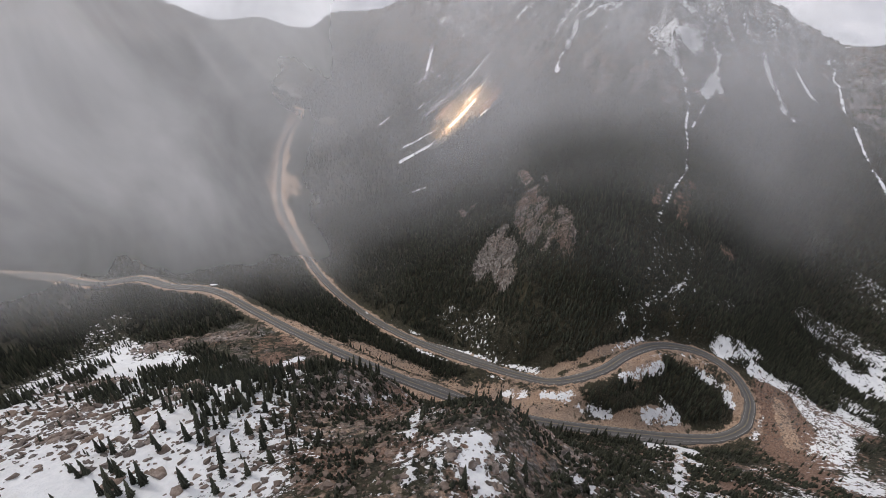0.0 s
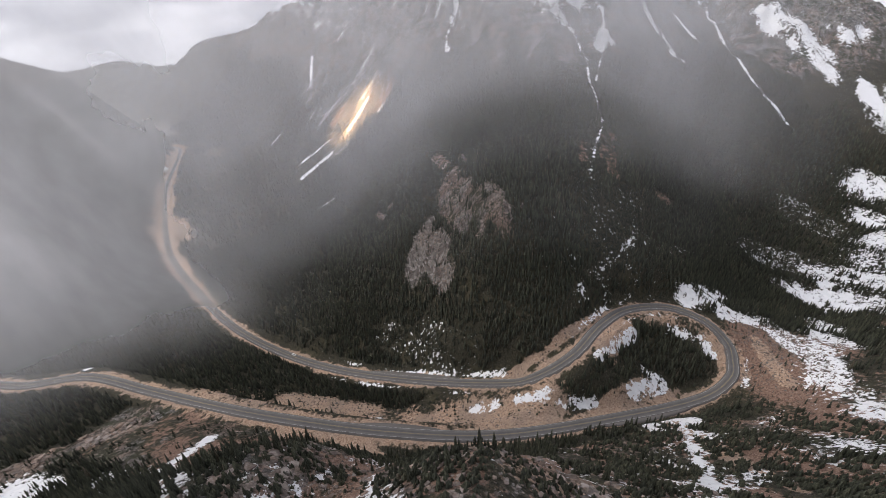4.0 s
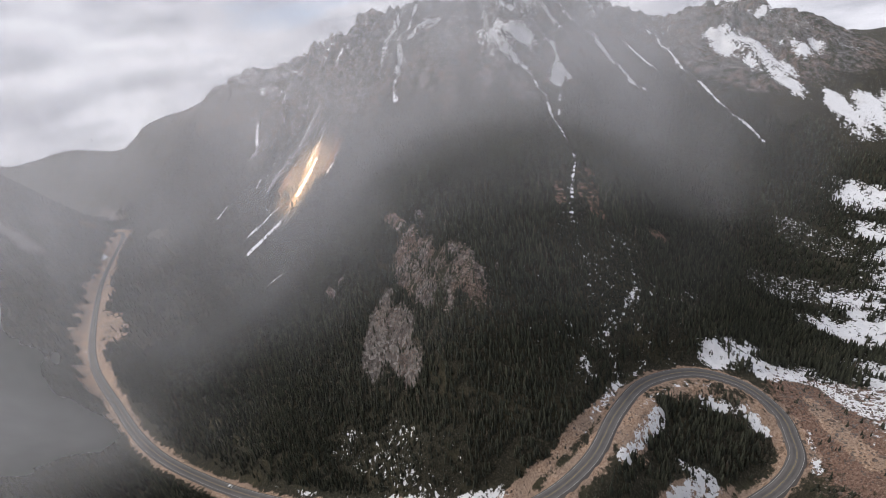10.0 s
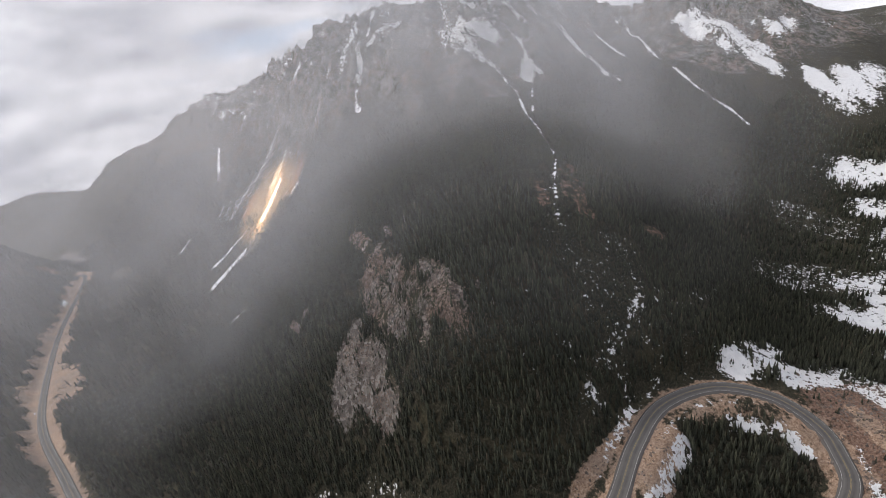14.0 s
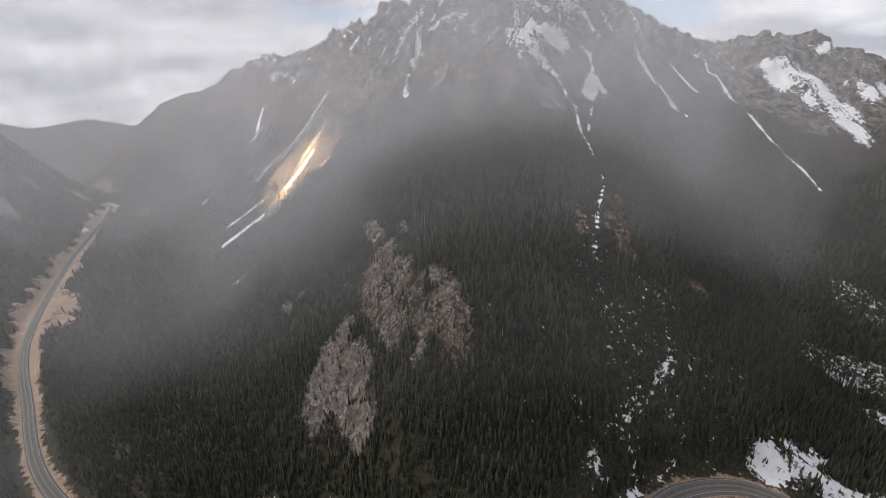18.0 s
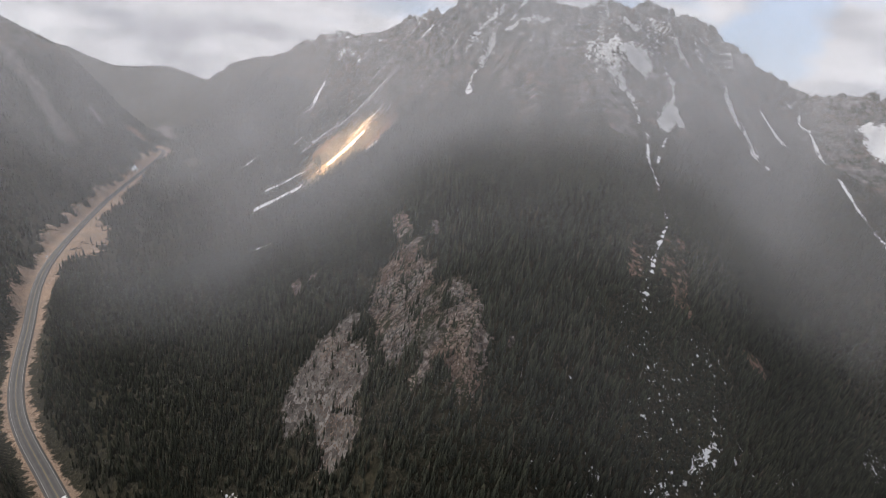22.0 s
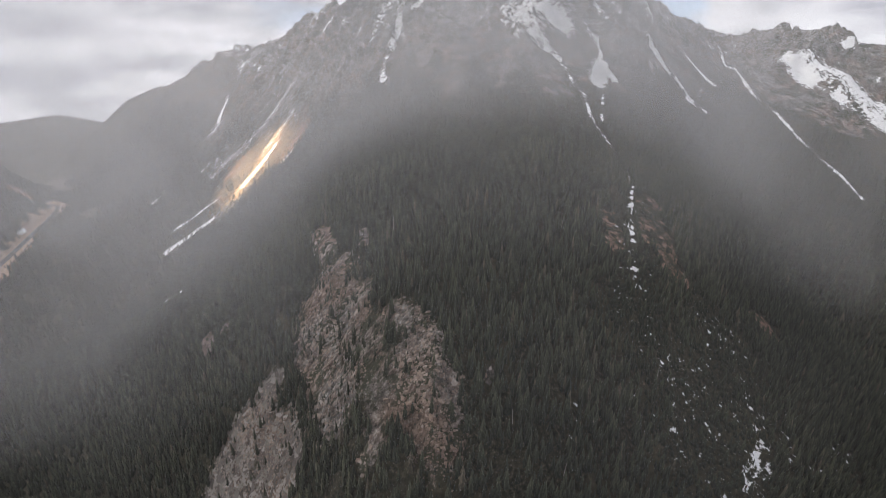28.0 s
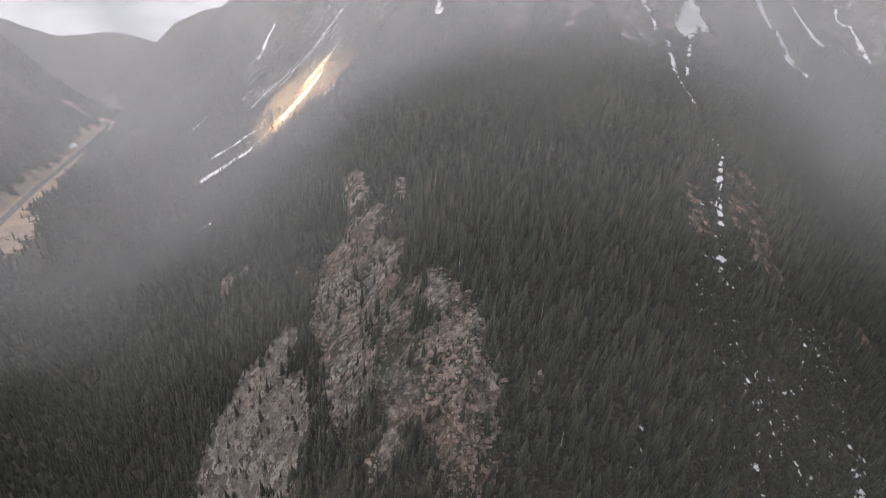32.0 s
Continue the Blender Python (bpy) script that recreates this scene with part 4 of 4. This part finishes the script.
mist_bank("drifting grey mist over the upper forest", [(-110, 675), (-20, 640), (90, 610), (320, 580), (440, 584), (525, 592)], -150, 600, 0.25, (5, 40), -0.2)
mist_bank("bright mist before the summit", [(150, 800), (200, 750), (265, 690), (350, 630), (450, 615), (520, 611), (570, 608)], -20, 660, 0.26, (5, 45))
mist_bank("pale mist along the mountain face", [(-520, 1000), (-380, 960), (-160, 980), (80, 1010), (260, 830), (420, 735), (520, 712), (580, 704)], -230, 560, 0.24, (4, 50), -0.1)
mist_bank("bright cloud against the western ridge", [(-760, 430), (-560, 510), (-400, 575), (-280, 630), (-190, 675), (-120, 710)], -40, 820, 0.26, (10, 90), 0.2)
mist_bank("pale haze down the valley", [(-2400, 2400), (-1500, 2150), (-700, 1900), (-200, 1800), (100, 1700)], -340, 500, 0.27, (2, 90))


# ---------------------------------------------------------------- things
def part(name, me, parent, label=""):
    ob = new(name, me)
    ob.parent = parent
    return tagged(ob, label)


def trunk_mesh(seed, tall):
    """A tapered trunk with a slight sweep and stub limbs."""
    rng = np.random.RandomState(seed)
    verts, faces = [], []
    rings, sides = 6, 6
    bendx, bendy = rng.uniform(-0.02, 0.02, 2)
    for k in range(rings):
        f = k / (rings - 1)
        r = tall * 0.016 * (1 - 0.93 * f) * (1.35 if k == 0 else 1)
        for s in range(sides):
            a = 6.2832 * s / sides
            verts.append((r * math.cos(a) + tall * bendx * f * f, r * math.sin(a) + tall * bendy * f * f, tall * (f * 0.99 - 0.02)))
    for k in range(rings - 1):
        for s in range(sides):
            a, b = k * sides + s, k * sides + (s + 1) % sides
            faces += [(a, b, b + sides), (a, b + sides, a + sides)]
    return verts, faces


def limb(verts, faces, start, end, r):
    a, b = Vector(start), Vector(end)
    side = (b - a).cross(Vector((0, 0, 1))).normalized() * r
    up = (b - a).cross(side).normalized() * r
    n = len(verts)
    for v in (a + side, a - side * 0.5 + up, a - side * 0.5 - up, b):
        verts.append(tuple(v))
    faces += [(n, n + 1, n + 3), (n + 1, n + 2, n + 3), (n + 2, n, n + 3)]


def conifer(seed, tall):
    """One fir: a trunk and a ragged crown of drooping boughs."""
    rng = np.random.RandomState(seed)
    v, f = trunk_mesh(seed, tall)
    for k in range(9):
        h, a = tall * rng.uniform(0.08, 0.5), rng.uniform(0, 6.3)
        limb(v, f, (0, 0, h), (tall * 0.1 * math.cos(a), tall * 0.1 * math.sin(a), h - tall * 0.02), tall * 0.003)
    tree = new("conifer")
    part("trunk", mesh_of("trunk", v, f, BARK, True), tree)
    cv, cf, bough_light = fir_shape(rng, 9, 7, 0.42)
    cv = cv * np.array((0.78, 0.78, 1.0)) * tall
    part("crown", mesh_of("crown", cv, cf, NEEDLE, False, [("tint", np.full(len(cv), rng.uniform(0.15, 0.8))), ("bough_light", bough_light)]), tree)
    return tree


def scatter_things(make, count, box, seed, label, category, group, sizes, keep, sink=0.2, skew=1.0):
    """Copies of a few shapes, each set on the ground where keep(x, y, dens, masks, rng) lets it stand."""
    rng = np.random.RandomState(seed)
    shapes, used, made = [make(seed + k) for k in range(5)], set(), 0
    for _ in range(60):
        x, y = spread(rng, box, 600)
        z, d = ground_at(x, y), to_line(x, y, road_line[::3])[0]
        cov, dens = cover(x, y, z, d)
        ok = keep(dens, cov, d) & (rng.rand(600) < 0.9)
        for i in np.where(ok)[0]:
            if made >= count:
                break
            s = shapes[made % 5]
            size = sizes[0] + (sizes[1] - sizes[0]) * rng.rand() ** skew
            m = pose(x[i], y[i], z[i] - sink * size, rng.uniform(-4, 4), rng.uniform(-4, 4), rng.uniform(0, 360)) @ Matrix.Scale(size, 4)
            if made < 5:
                s.matrix_basis = m
                ob = s
            else:
                ob = copy_thing(s, m)
                ob.matrix_basis = m
            tagged(ob, label, category, group)
            made += 1
        if made >= count:
            break
    return made


def boulder(seed):
    """A worn granite block about a metre across."""
    rng = np.random.RandomState(seed)
    bm = bmesh.new()
    bmesh.ops.create_icosphere(bm, subdivisions=3, radius=0.56)
    cuts = [(Vector(rng.normal(size=3)).normalized(), rng.uniform(0.24, 0.4)) for _ in range(13)]
    for v in bm.verts:
        for c, reach in cuts:
            over = v.co.dot(c) - reach
            if over > 0:
                v.co -= c * over
        v.co += Vector(rng.uniform(-0.012, 0.012, 3))
        v.co = Vector((v.co.x * 1.25, v.co.y * 0.95, v.co.z * 0.72))
    me = bpy.data.meshes.new("boulder")
    bm.to_mesh(me)
    bm.free()
    me.materials.append(STONE)
    me.attributes.new("tint", "FLOAT", "POINT").data.foreach_set("value", np.full(len(me.vertices), rng.rand(), np.float32))
    return new("boulder", me)


def snag(seed):
    """A dead silver trunk with broken stubs."""
    rng = np.random.RandomState(seed)
    v, f = trunk_mesh(seed, 1.0)
    for k in range(10):
        h, a, l = rng.uniform(0.3, 0.9), rng.uniform(0, 6.3), rng.uniform(0.04, 0.12)
        limb(v, f, (0, 0, h), (l * math.cos(a), l * math.sin(a), h + 0.03), 0.004)
    return new("dead_tree", mesh_of("dead_tree", v, f, SILVER, True))


scatter_things(lambda s: conifer(s, 1.0), 200, (-150, 60, 130, 200), 21, "dark green subalpine fir on the snowy rocky knoll", "tree", "firs on the knoll", (6.0, 12.0), lambda dens, cov, d: (dens > 0.2) & (d > 14), 0.02)
scatter_things(lambda s: conifer(s, 1.0), 100, (60, 330, 215, 410), 31, "dark green fir below the rock outcrop", "tree", "firs round the outcrop", (4.0, 7.5), lambda dens, cov, d: dens > 0.06, 0.02)
scatter_things(boulder, 110, (-218, 112, -122, 190), 43, "brown granite boulder below the snowy crag", "boulder", "boulders on the snow slope", (1.6, 8.0), lambda dens, cov, d: (cov["snow"] > 0.5) & (dens < 0.4), 0.08, 2.0)
scatter_things(boulder, 80, (-200, 70, -60, 140), 41, "brown-grey granite boulder lying on the snow slope", "boulder", "boulders on the snow slope", (1.3, 7.0), lambda dens, cov, d: (cov["snow"] > 0.6) & (dens < 0.25), 0.05, 2.2)
scatter_things(boulder, 60, (225, 160, 345, 300), 45, "tan granite boulder on the dirt slope", "boulder", "boulders by the hairpin", (0.7, 2.0), lambda dens, cov, d: (cov["dirt"] > 0.4) & (d > 9), 0.12)
scatter_things(snag, 24, (60, 320, 300, 460), 51, "silver dead conifer trunk standing in the forest", "tree", "dead trees", (4.0, 6.5), lambda dens, cov, d: dens > 0.15, 0.01)


# ---------------------------------------------------------------- rock outcrop
def slab_mesh(seed):
    """An angular block of broken rock, about a metre across."""
    rng = np.random.RandomState(seed)
    bm = bmesh.new()
    bmesh.ops.create_cube(bm, size=1.0)
    for _ in range(5):
        c = Vector(rng.normal(size=3)).normalized()
        bmesh.ops.bisect_plane(bm, geom=bm.verts[:] + bm.edges[:] + bm.faces[:], plane_co=c * rng.uniform(0.36, 0.52), plane_no=c, clear_outer=True)
        bmesh.ops.holes_fill(bm, edges=bm.edges[:])
    for v in bm.verts:
        v.co += Vector(rng.uniform(-0.05, 0.05, 3))
    bmesh.ops.triangulate(bm, faces=bm.faces[:])
    me = bpy.data.meshes.new("slab")
    bm.to_mesh(me)
    bm.free()
    me.materials.append(OUTCROP)
    return me


def slope_turn(x, y):
    """The turn that lays z on the ground's normal and y up the slope."""
    e = 3.0
    zx, zy = (ground_at(x + e, y) - ground_at(x - e, y)) / (2 * e), (ground_at(x, y + e) - ground_at(x, y - e)) / (2 * e)
    n = Vector((-zx, -zy, 1)).normalized()
    up = Vector((zx, zy, zx * zx + zy * zy))
    up = (up - n * up.dot(n)).normalized() if up.length > 1e-4 else Vector((0, 1, 0))
    return Matrix((up.cross(n), up, n)).transposed().to_4x4()


def outcrop(label, lines, count, seed, sizes, tall=1.5, group=""):
    """A crag of many broken slabs, each a part, that grow out of the slope."""
    rng = np.random.RandomState(seed)
    meshes = [slab_mesh(seed + k) for k in range(8)]
    cx, cy = lines[0][1][0]
    crag = new("rock_outcrop")
    crag.location = (cx, cy, float(ground_at(cx, cy)))
    tagged(crag, label, "rock", group)
    weights = np.array([half * sum(math.dist(a, b) for a, b in zip(pts[:-1], pts[1:])) for half, pts in lines])
    back = Matrix.Translation(-crag.location)
    for k in range(count):
        half, pts = lines[rng.choice(len(lines), p=weights / weights.sum())]
        i = rng.randint(len(pts) - 1)
        f = rng.rand()
        ax, ay = np.array(pts[i]) * (1 - f) + np.array(pts[i + 1]) * f
        a, r = rng.uniform(0, 6.3), half * 1.05 * math.sqrt(rng.rand())
        x, y = ax + r * math.cos(a), ay + r * math.sin(a)
        s = rng.uniform(*sizes) * (0.6 + 0.7 * rng.rand() ** 3)
        m = Matrix.Translation((x, y, float(ground_at(x, y)))) @ slope_turn(x, y) @ pose(0, 0, -0.08 * s, rng.uniform(-11, 11), rng.uniform(-11, 11), rng.uniform(-30, 30))
        ob = new("slab", meshes[k % 8])
        ob.parent = crag
        ob.matrix_basis = back @ m @ Matrix.Diagonal((s * rng.uniform(0.6, 1.1), s * rng.uniform(0.9, tall), s * rng.uniform(0.35, 0.6), 1))
    return crag


def rubble(name, label, lines, count, seed, sizes, tall=1.3, material=STONE):
    """The smaller broken rock of a crag or bank, joined in one mesh."""
    rng = np.random.RandomState(seed)
    me = slab_mesh(seed)
    v = np.array([tuple(w.co) for w in me.vertices])
    f = np.array([tuple(q.vertices) for q in me.polygons])
    weights = np.array([half * sum(math.dist(a, b) for a, b in zip(pts[:-1], pts[1:])) for half, pts in lines])
    V, F, T = [], [], []
    for k in range(count):
        half, pts = lines[rng.choice(len(lines), p=weights / weights.sum())]
        i, u = rng.randint(len(pts) - 1), rng.rand()
        ax, ay = np.array(pts[i]) * (1 - u) + np.array(pts[i + 1]) * u
        a, r = rng.uniform(0, 6.3), half * 1.5 * math.sqrt(rng.rand())
        x, y = ax + r * math.cos(a), ay + r * math.sin(a)
        s = rng.uniform(*sizes) * (0.5 + rng.rand() ** 3)
        m = np.array(Matrix.Translation((x, y, float(ground_at(x, y)))) @ slope_turn(x, y) @ pose(0, 0, 0, rng.uniform(-25, 25), rng.uniform(-25, 25), rng.uniform(0, 360)))
        w = v * np.array((s, s * rng.uniform(0.8, tall), s * rng.uniform(0.5, 0.8)))
        V.append(w @ m[:3, :3].T + m[:3, 3])
        F.append(f + k * len(v))
        T.append(np.full(len(v), rng.rand()))
    ob = new(name, mesh_of(name, np.vstack(V), np.vstack(F), material, False, [("tint", np.concatenate(T))]))
    return tagged(ob, label, "rock", kind="stuff")


outcrop("fractured grey and rusty granite face above the forest", OUTCROPS[:3], 300, 61, (0.7, 1.9), 2.8)
outcrop("broken tan granite ledges beside the rock face", OUTCROPS[3:7], 300, 62, (0.5, 1.4), 1.1)
outcrop("grey rock band among the firs above the face", OUTCROPS[7:9], 140, 63, (0.8, 2.4), 1.8)
outcrop("small grey rock rib in the forest", OUTCROPS[9:12], 90, 64, (0.8, 2.2), 1.6)
outcrop("brown granite crag on the snowy shoulder", OUTCROPS[12:13], 220, 65, (2.0, 5.0), 1.2)
outcrop("brown granite crag above the highway", OUTCROPS[13:14], 200, 66, (2.0, 5.0), 1.2)
outcrop("grey-brown rock brow above the highway", OUTCROPS[14:15], 180, 76, (1.6, 4.4), 1.2)
outcrop("brown boulder heap on the snow", OUTCROPS[15:16], 60, 67, (2.0, 5.0), 1.1)
outcrop("reddish crumbling cliff of the knoll", OUTCROPS[16:17], 220, 68, (1.2, 3.6), 1.5)
outcrop("tan rock ledges on the knoll", OUTCROPS[17:18], 90, 69, (1.2, 3.6), 1.2)
outcrop("grey scree of angular blocks below the rock face", SCREES[1:6], 290, 70, (0.5, 1.3), 1.0)
rubble("rock_rubble", "broken grey and rusty rock of the outcrop", OUTCROPS[:7], 5200, 71, (0.3, 0.9), 2.0)
rubble("scree_blocks", "pale angular scree below the rock face", SCREES[1:6], 5200, 72, (0.25, 0.75))
rubble("bank_stones", "tan stones on the gravel between the road branches", GRAVELS[:2] + GRAVELS[4:5], 2600, 73, (0.3, 1.1))
rubble("knoll_rubble", "loose brown rock on the knoll", [(40, [(-50, 140), (0, 110), (80, 105)])], 3000, 74, (0.5, 2.4))
rubble("dirt_stones", "stones on the dirt slope outside the hairpin", DIRT[:2], 2600, 75, (0.3, 1.3))


rubble("slope_stones", "tan broken rock on the sunlit slope", [(12, [(2, 822), (26, 848), (56, 884)]), (13, [(46, 790), (72, 808), (96, 838)])], 4200, 79, (1.0, 3.0), 1.5)
rubble("snow_stones", "brown stones scattered over the snow below the crag", [(20, [(-208, 172), (-172, 142), (-135, 118)]), (9, [(-120, 110), (-90, 100)])], 900, 77, (0.7, 3.0), 1.2)
scatter_things(lambda s: conifer(s, 1.0), 60, (-120, 78, -42, 165), 81, "tall narrow fir standing in the snow", "tree", "firs in the snow", (8.0, 13.5), lambda dens, cov, d: (cov["snow"] > 0.4) & (cov["rock"] < 0.4), 0.02)


# ---------------------------------------------------------------- cars on the highway
def plain_material(name, colour, rough, metal=0.0):
    n = Nodes(name, rough)
    n.bsdf.inputs["Metallic"].default_value = metal
    grime = n.ramp(n.noise(n.place(), 3.0, 4), (0.45, 0.0), (0.75, 0.3))
    return n.done(n.mix(grime, colour, (0.22, 0.2, 0.18)))


CAR_PAINT, CAR_GLASS, RUBBER, RIM = plain_material("white_car_paint", (0.78, 0.78, 0.77), 0.3), plain_material("dark_car_glass", (0.015, 0.017, 0.02), 0.08), plain_material("tyre_rubber", (0.02, 0.02, 0.02), 0.85), plain_material("alloy_rim", (0.5, 0.5, 0.5), 0.35, 0.9)


def box_part(name, size, at, material, parent, taper=(1.0, 1.0), bevel=0.06, label=""):
    """A bevelled block whose top is drawn in by the taper."""
    bm = bmesh.new()
    bmesh.ops.create_cube(bm, size=1.0)
    for v in bm.verts:
        k = taper if v.co.z > 0 else (1.0, 1.0)
        v.co = Vector((v.co.x * size[0] * k[0], v.co.y * size[1] * k[1], v.co.z * size[2])) + Vector(at)
    bmesh.ops.bevel(bm, geom=bm.edges[:], offset=bevel, segments=2, affect="EDGES")
    me = bpy.data.meshes.new(name)
    bm.to_mesh(me)
    bm.free()
    me.materials.append(material)
    return part(name, me, parent, label)


def wheel(at, parent):
    bm = bmesh.new()
    bmesh.ops.create_cone(bm, cap_ends=True, segments=16, radius1=0.33, radius2=0.33, depth=0.22, matrix=pose(*at, 0, 90, 0))
    bmesh.ops.bevel(bm, geom=bm.edges[:], offset=0.03, segments=1, affect="EDGES")
    me = bpy.data.meshes.new("wheel")
    bm.to_mesh(me)
    bm.free()
    me.materials.append(RUBBER)
    w = part("wheel", me, parent)
    bm = bmesh.new()
    bmesh.ops.create_cone(bm, cap_ends=True, segments=12, radius1=0.2, radius2=0.2, depth=0.25, matrix=pose(*at, 0, 90, 0))
    me = bpy.data.meshes.new("rim")
    bm.to_mesh(me)
    bm.free()
    me.materials.append(RIM)
    part("rim", me, w)


def car(x, y, lane, label):
    """A white estate car in its lane of the highway."""
    line, across = road_frame(3.0)
    i = int(np.hypot(line[:, 0] - x, line[:, 1] - y).argmin())
    way = line[i + 1] - line[i - 1]
    ob = new("car")
    ob.matrix_basis = pose(line[i, 0] + across[i, 0] * lane, line[i, 1] + across[i, 1] * lane, line[i, 2] + 0.4 if abs(lane) < 4 else float(ground_at(line[i, 0] + across[i, 0] * lane, line[i, 1] + across[i, 1] * lane)) + 0.02, math.degrees(math.atan2(way[2], math.hypot(way[0], way[1]))), 0, math.degrees(math.atan2(-way[0], way[1])))
    box_part("body", (1.8, 4.5, 0.62), (0, 0, 0.62), CAR_PAINT, ob, (0.95, 0.97), 0.1)
    cabin = box_part("cabin", (1.66, 2.9, 0.56), (0, -0.35, 1.18), CAR_GLASS, ob, (0.82, 0.74), 0.07, "dark tinted windows")
    box_part("roof", (1.36, 2.1, 0.06), (0, -0.35, 1.475), CAR_PAINT, cabin, (0.95, 0.95), 0.02)
    box_part("bumper", (1.74, 0.16, 0.3), (0, 2.24, 0.48), CAR_PAINT, ob, (1, 1), 0.05)
    box_part("bumper", (1.74, 0.16, 0.3), (0, -2.24, 0.48), CAR_PAINT, ob, (1, 1), 0.05)
    for sx in (-1, 1):
        box_part("headlight", (0.36, 0.08, 0.16), (0.6 * sx, 2.24, 0.76), RIM, ob, (1, 1), 0.02)
        for sy in (-1.35, 1.4):
            wheel((0.84 * sx, sy, 0.33), ob)
    return tagged(ob, label, "car", "cars on the highway")


car(-267, 740, -6.6, "small white car parked on gravel beside the highway")
car(-60, 397, 1.9, "small white car on the lower highway below the pass")
